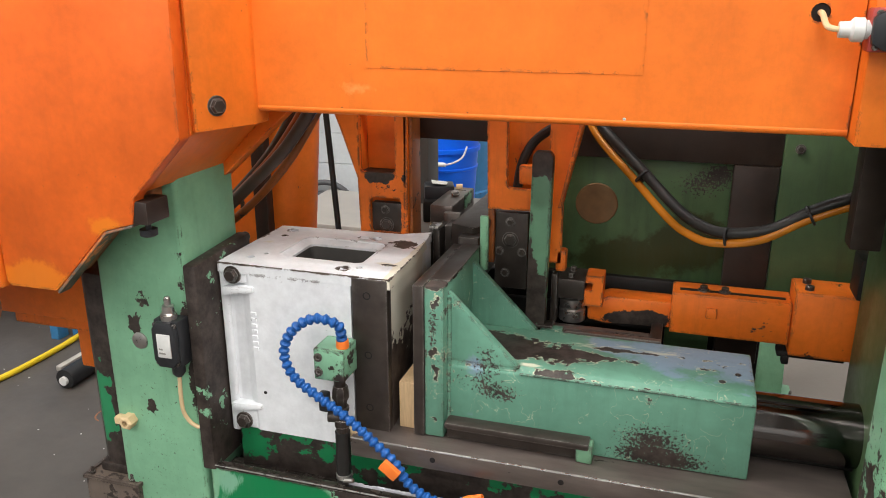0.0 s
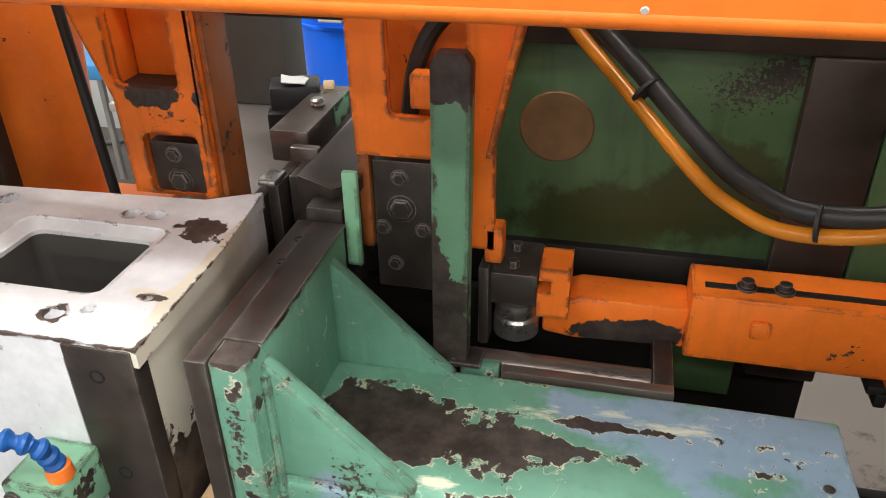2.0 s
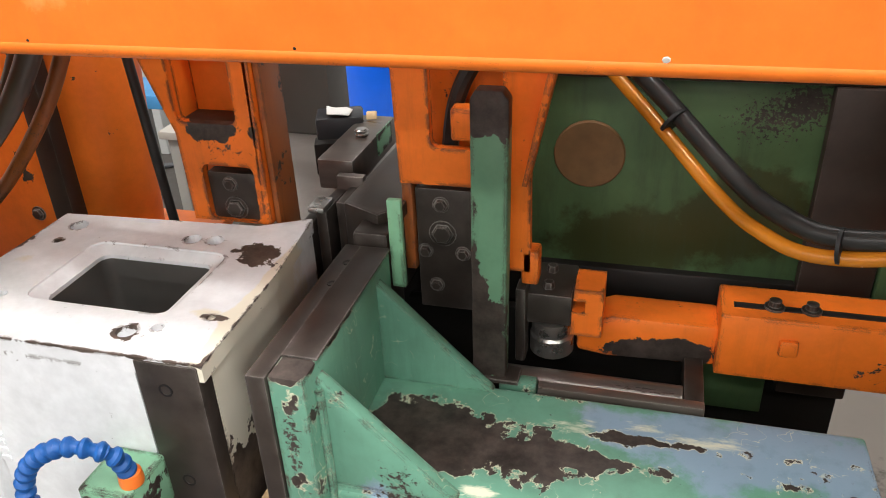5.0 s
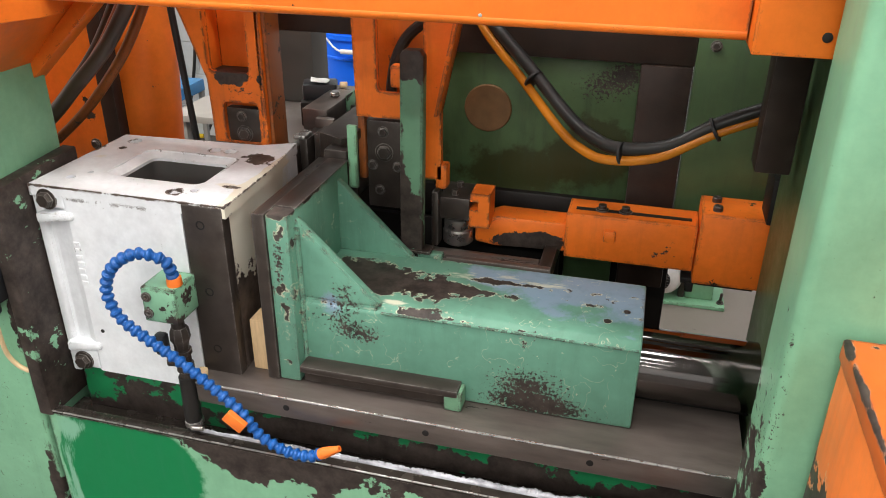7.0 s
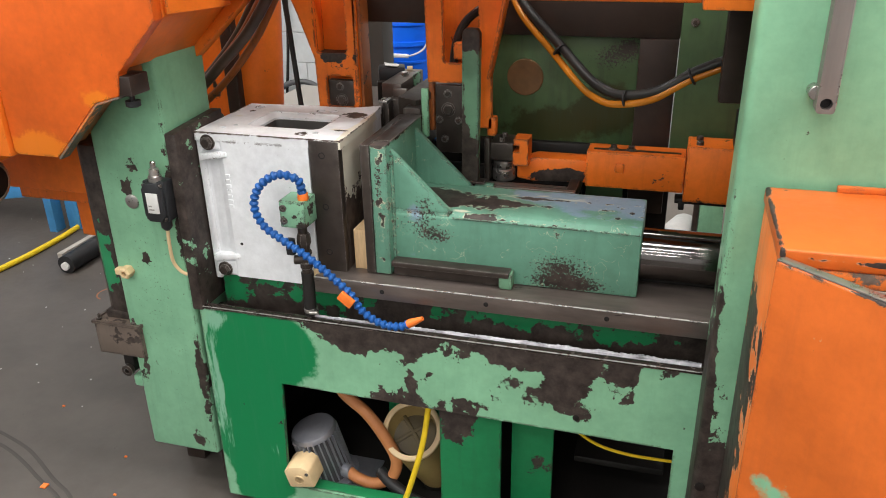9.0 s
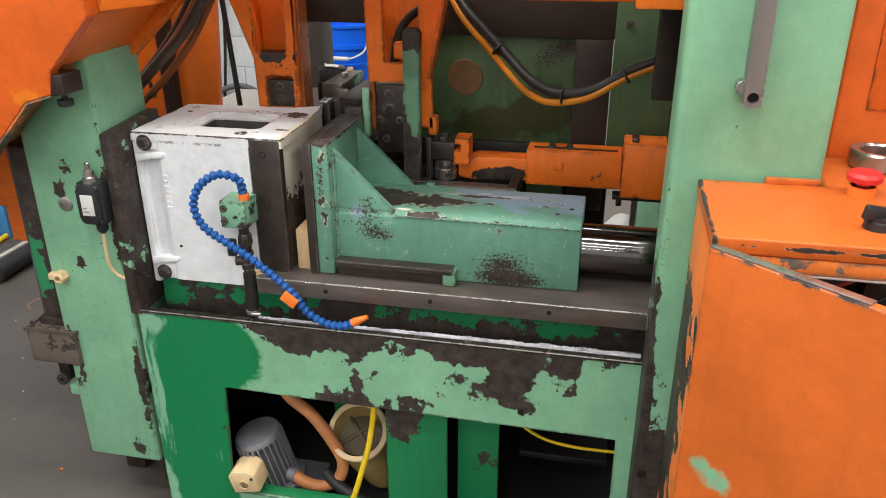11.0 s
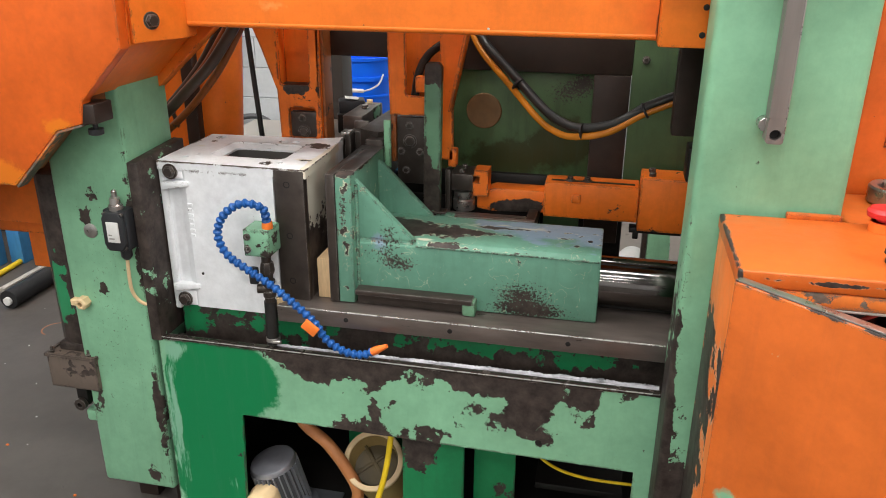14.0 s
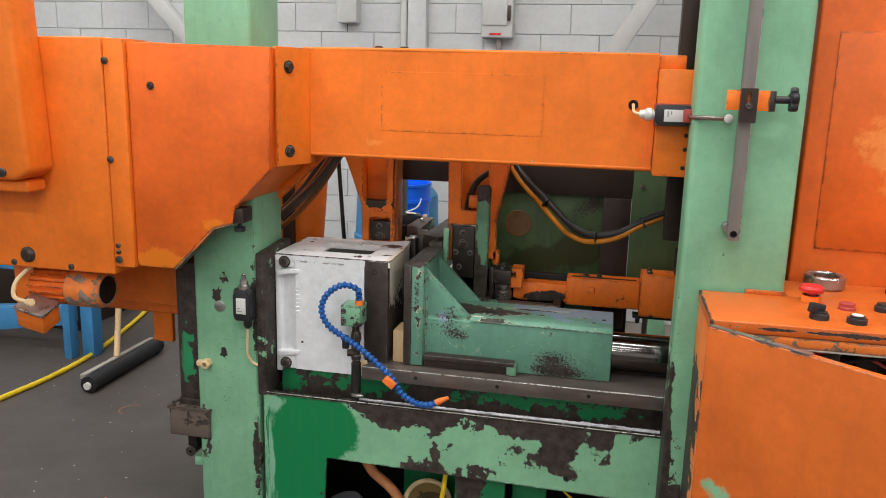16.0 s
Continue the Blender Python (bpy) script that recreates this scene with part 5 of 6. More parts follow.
part("foot_plate", box(0.3, 0.545, 3.16, 3.36, FLOOR, FLOOR + 0.016, 0.004), m_green, stand)
part("upright", prism([(0.386, FLOOR + 0.016), (0.498, FLOOR + 0.016), (0.492, 0.08), (0.47, 0.3), (0.386, 0.3)], "y", 3.21, 3.3, 0.006), m_green, stand)
part("bolt", hexhead((0.527, 3.2, FLOOR + 0.016), (0, 0, 1), 0.011, 0.012), m_steel, stand)
part("stud", cyl((0.527, 3.2, FLOOR + 0.02), (0.529, 3.2, FLOOR + 0.062), 0.006, 10), m_steel, stand)
part("dark_post", box(0.36, 0.384, 3.21, 3.26, FLOOR + 0.016, 0.3, 0.003), m_steel, stand)
motor = part("motor", lathe((0.287, 3.2, -0.075), (-0.25, -1, 0), [(-0.2, 0), (-0.2, 0.07), (-0.02, 0.085), (0.02, 0.085), (0.04, 0.076), (0.052, 0.05), (0.052, 0)], 32), m_label, stand, "white painted motor housing")
part("fan_opening", lathe((0.274, 3.148, -0.08), (-0.25, -1, 0), [(0, 0.046), (0.004, 0.046), (0.004, 0)], 28), m_void, motor)
for k in range(-3, 4):
    half = math.sqrt(0.046 ** 2 - (k * 0.012) ** 2)
    part("grille_bar", cyl((0.273 - half * 0.97, 3.142 + half * 0.24, -0.08 + k * 0.012), (0.273 + half * 0.97, 3.142 - half * 0.24, -0.08 + k * 0.012), 0.0013, 8), m_steel, motor)

# ---- hoses in the throat ----
line = [(-0.21, 1.77, 1.21), (-0.165, 1.745, 1.152), (-0.082, 1.7, 1.082), (0.005, 1.635, 1.012), (0.05, 1.6, 0.99), (0.1, 1.565, 0.984), (0.18, 1.54, 1.003), (0.253, 1.53, 1.05), (0.32, 1.532, 1.08), (0.372, 1.535, 1.095)]
hose = thing("hose_bundle", (0.1, 1.56, 0.98), "black hose tied to an amber plastic hose", "hose")
part("black_hose", tube(line, 0.0118, 12), m_hose, hose)
part("amber_hose", tube([(x - 0.006 - 0.012 * math.sin(i * 0.4), y - 0.004, z - 0.016 - 0.006 * math.sin(i * 0.4)) for i, (x, y, z) in enumerate(line)], 0.0085, 12), m_amber, hose, "translucent amber hose")
smooth = smooth_line(line, 6)
for i in (13, 31, 42):
    p, w = smooth[i], smooth[i + 1] - smooth[i - 1]
    part("cable_tie", lathe(p - w.normalized() * 0.0025 + Vector((-0.003, -0.002, -0.008)), w, [(0, 0.019), (0.0005, 0.0205), (0.0045, 0.0205), (0.005, 0.019)], 16), m_black, hose)

# ---- behind the vise: orange post, plate, dark pipes, thin rod ----
opost = thing("orange_post", (-1.022, 1.86, FLOOR), "round orange painted post with chipped foot", "post")
part("shaft", cyl((-1.042, 1.85, 0.74), (-0.983, 1.85, 1.5), 0.081, 40), m_opost, opost)
part("foot_ring", box(-1.1, -0.86, 1.78, 1.95, 0.72, 0.74, 0.006), m_opost, opost)
part("pedestal", box(-1.09, -0.93, 1.79, 1.94, FLOOR, 0.72, 0.006), m_greypost, opost)
oplate = thing("orange_side_plate", (-1.18, 1.75, FLOOR), "orange steel plate with a dark worn edge", "machine plate")
part("plate", box(-1.35, -1.07, 1.74, 1.76, 0.7, 1.35, 0.003), m_opost, oplate)
part("edge_bar", box(-1.07, -1.03, 1.735, 1.77, 0.7, 1.35, 0.004), m_brown, oplate)
part("lower_plate", box(-1.35, -1.035, 1.72, 1.8, FLOOR, 0.7, 0.004), m_brown, oplate)
part("bolt", hexhead((-1.105, 1.74, 0.82), (0, -1, 0), 0.01, 0.008), m_steel, oplate)
pipes = thing("hydraulic_hoses", (-0.9, 1.5, 1.0), "bundle of oily dark hydraulic hoses, alternate ones tinted for orange reflections", "hose")
# Every second hose takes an orange brown that stands in for orange reflections.
for k, (dx, dy, r) in enumerate(((0.0, 0.0, 0.014), (-0.028, 0.03, 0.012), (-0.055, 0.05, 0.013), (-0.012, 0.075, 0.01))):
    part("hose", tube([(-0.72 + dx, 1.47 + dy, 1.26), (-0.765 + dx, 1.48 + dy, 1.2), (-0.84 + dx, 1.49 + dy, 1.11 - 0.006 * k), (-0.93 + dx, 1.5 + dy, 1.03 - 0.012 * k), (-1.03 + dx, 1.53 + dy, 0.95 - 0.012 * k), (-1.16 + dx * 0.5, 1.55 + dy, 0.86 - 0.012 * k)], r, 12), m_pipe if k % 2 == 0 else m_rustbar, pipes)
part("sheet_shield", prism([(-0.76, 1.232), (-0.8, 1.232), (-0.99, 1.06), (-0.97, 1.045)], "y", 1.42, 1.46, 0.002), m_orange, pipes, "narrow orange shield")
single("thin_rod", cyl((-0.845, 1.71, 1.3), (-0.803, 1.7, 0.78), 0.0075, 12), m_hose, "thin black leaning rod", "rod")
single("rod_socket", box(-0.825, -0.78, 1.66, 1.74, 0.4, 0.78, 0.004), m_void, "dark socket block holding the thin rod", "socket")

# ---- coolant fitting on the vise ----
cool = thing("coolant_valve", (-0.63, 1.27, 0.455), "green valve block with black pipe fittings", "valve")
vb = part("valve_block", box(-0.662, -0.597, 1.24, 1.309, 0.702, 0.77, 0.003), m_valve, cool)
for z in (0.752, 0.72):
    part("socket_screw", sockethead((-0.651, 1.24, z), (0, -1, 0), 0.009, 0.004), m_steel, vb)
part("nipple", cyl((-0.622, 1.272, 0.702), (-0.622, 1.272, 0.675), 0.012), m_steel, cool)
part("ball_valve", lathe((-0.621, 1.272, 0.678), (0, 0, -1), [(0, 0.014), (0.006, 0.017), (0.024, 0.019), (0.034, 0.014), (0.05, 0.013)], 8), m_steel, cool)
part("handle", box(-0.662, -0.64, 1.25, 1.268, 0.622, 0.666, 0.005), m_plastic, cool, "black valve handle")
part("tee", lathe((-0.62, 1.272, 0.63), (0, 0, -1), [(0, 0.016), (0.008, 0.016), (0.01, 0.013), (0.028, 0.013), (0.03, 0.016), (0.044, 0.016), (0.046, 0.013), (0.06, 0.013)], 14), m_steel, cool)
part("tee_branch", cyl((-0.62, 1.272, 0.606), (-0.648, 1.265, 0.606), 0.012), m_steel, cool)
part("brass_nut", lathe((-0.6, 1.29, 0.575), (0, 0, -1), [(0, 0.012), (0.03, 0.012)], 6), m_cream, cool)
part("hose_tail", tube([(-0.62, 1.272, 0.572), (-0.62, 1.272, 0.53), (-0.621, 1.272, 0.47), (-0.62, 1.274, 0.41)], 0.016, 14), m_hose, cool)
part("hose_clip", lathe((-0.62, 1.272, 0.472), (0, 0, -1), [(0, 0.0165), (0.001, 0.018), (0.01, 0.018), (0.011, 0.0165)], 16), m_bright, cool)
part("clip_screw", cyl((-0.615, 1.252, 0.467), (-0.59, 1.252, 0.47), 0.005), m_bright, cool)

loc = thing("coolant_hose", (-0.6, 1.26, 0.77), "blue segmented coolant hose with orange nozzle", "coolant hose")
path = [(-0.607, 1.258, 0.795), (-0.61, 1.245, 0.826), (-0.652, 1.232, 0.838), (-0.699, 1.228, 0.808), (-0.72, 1.228, 0.757), (-0.7, 1.226, 0.708), (-0.645, 1.222, 0.673), (-0.59, 1.22, 0.641), (-0.53, 1.22, 0.594), (-0.486, 1.222, 0.552), (-0.457, 1.226, 0.505), (-0.412, 1.23, 0.476), (-0.367, 1.23, 0.474), (-0.34, 1.23, 0.487)]
fine = smooth_line(path, 40)
spots, gone = [fine[0]], 0.0
for a, b in zip(fine, fine[1:]):
    gone += (b - a).length
    if gone > 0.0152:
        spots.append(b)
        gone = 0.0
seg_mesh = mesh_of("segment", lathe((0, 0, -0.011), (0, 0, 1), [(0, 0.0062), (0.001, 0.0085), (0.005, 0.0112), (0.0085, 0.0108), (0.012, 0.0072), (0.016, 0.0068), (0.019, 0.0085), (0.022, 0.0055)], 16), m_blue)
for i, p in enumerate(spots):
    w = spots[min(i + 1, len(spots) - 1)] - spots[max(i - 1, 0)]
    o = new("segment", seg_mesh)
    o.parent = loc
    o.matrix_parent_inverse = Matrix.Translation(-loc.location)
    o.matrix_basis = Matrix.LocRotScale(p, w.to_track_quat("Z", "Y"), None)
part("inlet_nut", lathe((-0.607, 1.262, 0.77), (0, 0, 1), [(0, 0.013), (0.004, 0.0135), (0.016, 0.0125), (0.02, 0.009)], 16), m_nozzle, loc, "orange inlet nut")
part("tap", spin(box(-0.02, 0.02, -0.006, 0.006, -0.012, 0.012, 0.002), pose(-0.49, 1.205, 0.545, 0, 38, 0)), m_nozzle, loc, "orange tap lever")
part("nozzle", lathe((-0.345, 1.23, 0.484), (0.9, 0, 0.5), [(0, 0.01), (0.012, 0.0105), (0.04, 0.006), (0.044, 0.0055), (0.044, 0.003), (0.03, 0.003)], 16), m_nozzle, loc, "orange nozzle")

# ---- inside the base ----
pump = thing("coolant_pump", (-0.67, 1.36, -0.15), "cast aluminium coolant pump motor with cream terminal box", "pump")
lean = pose(-0.655, 1.36, -0.13, 6, -12, 0)
bm = lathe((0, 0, 0), (0, 0, 1), [(0, 0.066), (0.12, 0.06), (0.152, 0.058)], 28)
shell = part("motor_body", spin(bm, lean), m_darkalu, pump, "motor casting coloured dark for the shade between the fins")
fin_mesh = mesh_of("fin", box(0.055, 0.07, -0.002, 0.002, 0.004, 0.15, 0.0005, 1), m_alu)
for k in range(26):
    o = new("fin", fin_mesh)
    o.parent = shell
    o.matrix_basis = lean @ Matrix.Rotation(2 * math.pi * k / 26, 4, "Z")
part("cap", spin(lathe((0, 0, 0.15), (0, 0, 1), [(0, 0.066), (0.006, 0.067), (0.016, 0.063), (0.02, 0.055), (0.02, 0)], 32), lean), m_alu, pump, "smooth grey cap")
part("flange", spin(lathe((0, 0, -0.02), (0, 0, 1), [(0, 0.085), (0.01, 0.085), (0.014, 0.07), (0.02, 0.068)], 32), lean), m_alu, pump)
box_t = part("terminal_box", spin(prism([(-0.04, -0.03), (0.04, -0.03), (0.04, 0.03), (0.02, 0.045), (-0.02, 0.045), (-0.04, 0.03)], "y", -0.13, -0.06, 0.006), lean @ pose(-0.012, 0, 0.09)), m_cream, pump, "cream terminal box")
part("box_screw", spin(sockethead((0.03, -0.13, 0.02), (0, -1, 0), 0.005, 0.003), lean @ pose(-0.012, 0, 0.09)), m_steel, box_t)
part("box_emblem", spin(lathe((0, -0.13, 0.0), (0, -1, 0), [(0, 0.016), (0.002, 0.016), (0.002, 0.012), (0, 0.012)], 20), lean @ pose(-0.012, 0, 0.09)), m_cream, box_t)
part("base_plate", prism([(-0.76, 1.28), (-0.52, 1.28), (-0.52, 1.46), (-0.76, 1.46)], "z", -0.152, -0.145, 0.002), m_alu, pump)
part("outlet", cyl((-0.6, 1.34, -0.1), (-0.575, 1.335, -0.098), 0.02), m_alu, pump)
single("pump_hose", tube([(-0.64, 1.38, 0.225), (-0.595, 1.37, 0.15), (-0.525, 1.36, 0.1), (-0.468, 1.35, 0.03), (-0.437, 1.345, -0.035), (-0.452, 1.34, -0.095), (-0.5, 1.335, -0.125), (-0.55, 1.335, -0.12), (-0.585, 1.335, -0.098)], 0.017, 16), m_rubber_hose, "brown rubber hose looping up from the pump", "hose")
strainer = thing("strainer_bucket", (-0.39, 1.42, -0.15), "stained tan plastic strainer with pale rim", "strainer")
tilt = pose(-0.4, 1.385, 0.045, 45, 0, 8)
bm = bmesh.new()
rings = []
for k, r in ((0.0, 0.075), (0.35, 0.07), (0.7, 0.058), (1.0, 0.044), (1.0, 0.04), (0.7, 0.054), (0.35, 0.066), (0.0, 0.071)):
    low = Vector((-0.34, 1.41, -0.13))
    rings.append([bm.verts.new((tilt @ Vector((r * math.cos(a), r * math.sin(a), 0))).lerp(low + Vector((r * math.cos(a), r * math.sin(a), 0)), k)) for a in [2 * math.pi * i / 32 for i in range(32)]])
for ra_, rb_ in zip(rings, rings[1:]):
    for i in range(32):
        bm.faces.new((ra_[i], rb_[i], rb_[(i + 1) % 32], ra_[(i + 1) % 32]))
bm.faces.new(rings[4])
bmesh.ops.recalc_face_normals(bm, faces=bm.faces)
part("cone", bm, m_tan, strainer)
part("rim", spin(lathe((0, 0, -0.004), (0, 0, 1), [(0, 0.07), (0, 0.083), (0.004, 0.086), (0.012, 0.084), (0.014, 0.078), (0.012, 0.07), (0, 0.07)], 36), tilt), m_cream, strainer, "pale rim")
# Disc added to paint the strainer's inside dark.
part("sieve", spin(lathe((0, 0, -0.03), (0, 0, 1), [(0, 0.064), (0.002, 0.064), (0.002, 0)], 32), tilt), m_sieve, strainer, "dark disc added to darken the strainer's inside")
for a in (35, 125):
    part("rib", spin(box(-0.066, 0.066, -0.005, 0.005, -0.028, -0.02, 0.002), tilt @ Matrix.Rotation(radians(a), 4, "Z")), m_sieve, strainer)
part("prop", cyl((-0.34, 1.41, -0.15), (-0.34, 1.41, -0.128), 0.038), m_void, strainer)
single("power_cable", tube([(-0.318, 1.31, 0.26), (-0.324, 1.3, 0.185), (-0.334, 1.285, 0.1), (-0.352, 1.275, 0.02), (-0.39, 1.272, -0.105), (-0.43, 1.29, -0.15)], 0.008, 12), m_yellow, "yellow power cord hanging inside the base", "cord")
single("black_sump_hose", tube([(-0.49, 1.35, -0.09), (-0.44, 1.32, -0.105), (-0.36, 1.3, -0.13), (-0.28, 1.3, -0.14)], 0.017, 14), m_black, "short black hose in the sump", "hose")
single("yellow_lead", tube([(0.03, 1.3, 0.25), (0.066, 1.3, 0.2), (0.12, 1.31, 0.158), (0.2, 1.32, 0.135), (0.31, 1.33, 0.128)], 0.004, 8), m_yellow, "thin yellow lead sagging in the base", "cord")

# ---- control cabinet ----
cab = thing("control_cabinet", (0.7, 0.95, FLOOR), "orange control cabinet with scraped edges and open door", "control cabinet")
part("left_side", box(0.388, 0.396, 0.815, 1.078, FLOOR, 0.92, 0.002), m_cabside, cab, "orange side worn down to primer")
part("back", box(0.396, 1.3, 1.07, 1.078, FLOOR, 0.92, 0.002), m_cabinet, cab)
part("right_side", box(1.292, 1.3, 0.815, 1.07, FLOOR, 0.92, 0.002), m_cabinet, cab)
part("bottom", box(0.396, 1.292, 0.815, 1.07, FLOOR, FLOOR + 0.01, 0.002), m_void, cab)
part("inner_plate", box(0.42, 1.28, 1.03, 1.045, FLOOR + 0.05, 0.9, 0.002), m_void, cab)
part("top", box(0.385, 1.303, 0.808, 1.082, 0.92, 0.948, 0.004, 3), m_cabinet, cab)
part("front_lip", box(0.41, 1.29, 0.81, 0.83, 0.895, 0.92, 0.002), m_lip, cab, "scraped steel front lip")
part("gasket", box(0.41, 1.29, 0.8095, 0.815, 0.8905, 0.8945, 0.001), m_greyplate, cab, "thin bare metal strip under the lip")
part("rear_shelf", box(0.604, 1.303, 1.082, 1.28, 0.915, 0.946, 0.008, 3), m_cabinet, cab)
part("lip_chip", prism([(0.5, 1.074), (0.595, 1.08), (0.59, 1.09), (0.5, 1.09)], "z", 0.946, 0.958, 0.002), m_cabinet, cab)
hinge = Matrix.Translation((0.389, 0.802, 0)) @ Matrix.Rotation(radians(-40), 4, "Z")
door = part("door", spin(box(0.0, 0.62, -0.02, 0.0, FLOOR + 0.02, 0.938, 0.005, 3), hinge), m_cabinet, cab, "ajar orange door with bare top edge")
part("door_edge", spin(box(0.002, 0.24, -0.018, -0.001, 0.9375, 0.9405, 0.001), hinge), m_bright, door)
for z in (0.8, 0.2):
    part("hinge_pin", cyl((0.386, 0.803, z - 0.03), (0.386, 0.803, z + 0.03), 0.006), m_steel, door)
def button(x, y, z, profile, mat, label):
    b = part("push_button", lathe((x, y, z), (0, 0, 1), profile, 24), mat, cab, label)
    return b
estop = button(0.65, 1.045, 0.948, [(0, 0.021), (0.018, 0.02), (0.018, 0.012), (0.026, 0.012), (0.027, 0.028), (0.036, 0.029), (0.042, 0.024), (0.043, 0)], m_red, "red mushroom stop button on an orange collar")
part("collar", lathe((0.65, 1.045, 0.948), (0, 0, 1), [(0, 0.0225), (0.017, 0.022), (0.018, 0.019)], 20), m_nozzle, estop)
button(0.722, 0.995, 0.948, [(0, 0.02), (0.006, 0.02), (0.008, 0.018), (0.016, 0.018), (0.018, 0.012), (0.018, 0)], m_redbase, "worn dark red push button")
button(0.805, 1.003, 0.948, [(0, 0.02), (0.012, 0.02), (0.014, 0.016), (0.02, 0.015), (0.02, 0)], m_plastic, "black push button")
button(0.712, 0.875, 0.948, [(0, 0.022), (0.012, 0.022), (0.014, 0.016), (0.018, 0.016), (0.019, 0)], m_plastic, "black push button with pale face")
part("button_face", lathe((0.712, 0.875, 0.967), (0, 0, 1), [(0, 0.013), (0.001, 0.013), (0.0015, 0)], 18), m_label, cab)
button(0.635, 0.89, 0.948, [(0, 0.022), (0.012, 0.021), (0.014, 0.017), (0.018, 0.017), (0.019, 0)], m_plastic, "black turn switch")
part("switch_lever", spin(box(-0.03, 0.012, -0.006, 0.006, 0.0, 0.024, 0.004), pose(0.632, 0.888, 0.96, 0, 12, 25)), m_plastic, cab)
button(0.9, 1.2, 0.946, [(0, 0.03), (0.02, 0.03), (0.026, 0.024), (0.026, 0)], m_plastic, "black knob")
for i in range(9):
    x = 0.5 + 0.085 * i
    part("terminal", box(x, x + 0.05, 0.985, 1.03, 0.72 + 0.02 * (i % 3), 0.84, 0.003), (m_void, m_plastic, m_steel)[i % 3], cab)
part("wire", tube([(0.52, 0.98, 0.7), (0.6, 0.93, 0.82), (0.72, 0.94, 0.86), (0.85, 0.97, 0.8)], 0.004), m_redbase, cab)
part("wire", tube([(0.55, 0.96, 0.6), (0.66, 0.92, 0.8), (0.8, 0.93, 0.85), (0.95, 0.97, 0.8)], 0.004), m_hose, cab)
ringt = thing("steel_ring", (0.724, 1.225, 0.946), "loose steel bearing ring lying on the cabinet", "ring")
part("outer_ring", lathe((0.724, 1.225, 0.947), (0, 0, 1), [(0, 0.05), (0.004, 0.053), (0.03, 0.053), (0.034, 0.05), (0.034, 0.04), (0.03, 0.037), (0.006, 0.037), (0.002, 0.039), (0, 0.041), (0, 0.05)], 40), m_bright, ringt)
part("inner_nut", lathe((0.715, 1.228, 0.947), (0, 0, 1), [(0, 0.018), (0.012, 0.018), (0.014, 0.015), (0.014, 0)], 6), m_steel, ringt)
panel = thing("orange_machine_panel", (1.0, 1.4, FLOOR), "large orange sheet panel with a lighter rubbed patch", "machine panel")
part("sheet", box(0.645, 1.9, 1.285, 1.7, FLOOR, 2.4, 0.008, 3), m_bigpanel, panel)
part("recess_frame", box(0.7, 1.5, 1.281, 1.286, 1.04, 1.62, 0.002), m_bigpanel, panel)

# ---- behind the saw: bench, bucket, wall fittings ----
bench = thing("work_bench", (-1.1, 3.2, FLOOR), "grey steel bench behind the machine", "bench")
part("top", box(-1.7, -0.3, 2.9, 3.5, 0.48, 0.508, 0.004), m_greyplate, bench)
for x, y in ((-1.66, 2.94), (-0.34, 2.94), (-1.66, 3.46), (-0.34, 3.46)):
    part("leg", box(x - 0.02, x + 0.02, y - 0.02, y + 0.02, FLOOR, 0.48, 0.003), m_greypost, bench)
bucket = thing("blue_bucket", (-0.99, 3.2, 0.508), "bright blue plastic bucket with a wire handle", "bucket")
part("shell", lathe((-0.99, 3.2, 0.508), (0, 0, 1), [(0, 0.128), (0.004, 0.13), (0.3, 0.148), (0.302, 0.158), (0.32, 0.158), (0.322, 0.15), (0.39, 0.153), (0.392, 0.16), (0.405, 0.16), (0.405, 0.15), (0.01, 0.125), (0.01, 0)], 40), m_bucket, bucket)
part("rib", lathe((-0.99, 3.2, 0.73), (0, 0, 1), [(0, 0.142), (0.003, 0.148), (0.012, 0.148), (0.015, 0.143)], 40), m_bucket, bucket)
part("wire_handle", tube([(-0.86, 3.1, 0.84), (-0.87, 3.05, 0.8), (-0.93, 3.02, 0.775), (-1.02, 3.03, 0.78), (-1.1, 3.09, 0.83)], 0.004, 8), m_label, bucket)
part("grip", cyl((-0.93, 3.02, 0.775), (-1.0, 3.022, 0.775), 0.009), m_label, bucket)
drum = thing("blue_drum", (-1.2, 3.85, FLOOR), "tall blue plastic drum", "drum")
part("shell", lathe((-1.2, 3.85, FLOOR), (0, 0, 1), [(0, 0.24), (0.02, 0.26), (0.3, 0.27), (0.31, 0.28), (0.34, 0.28), (0.35, 0.27), (0.65, 0.27), (0.66, 0.28), (0.69, 0.28), (0.7, 0.27), (0.95, 0.26), (1.0, 0.22), (1.0, 0)], 40), m_bluepaint, drum)
stand = thing("low_stand", (-2.2, 3.55, FLOOR), "low blue painted steel stand on thin legs", "stand")
part("top", box(-2.36, -2.05, 3.5, 3.75, 0.36, 0.42, 0.006), m_bluepaint, stand)
for x, y in ((-2.345, 3.515), (-2.065, 3.515), (-2.345, 3.735), (-2.065, 3.735)):
    part("leg", box(x - 0.012, x + 0.012, y - 0.012, y + 0.012, FLOOR, 0.36, 0.002), m_greypost, stand)
coil = thing("coiled_hose", (-2.22, 4.5, FLOOR), "loosely coiled grey hose leaning on the wall", "hose")
for k in range(3):
    r = 0.232 - 0.03 * k
    part("turn", tube([(-2.22 + 0.02 * k + r * math.cos(a * 0.7), 4.5 - 0.05 * k + 0.03 * math.sin(a), 0.055 - 0.03 * k + r * math.sin(a * 0.7)) for a in range(10)], 0.019, 10, 5), m_greyhose, coil)
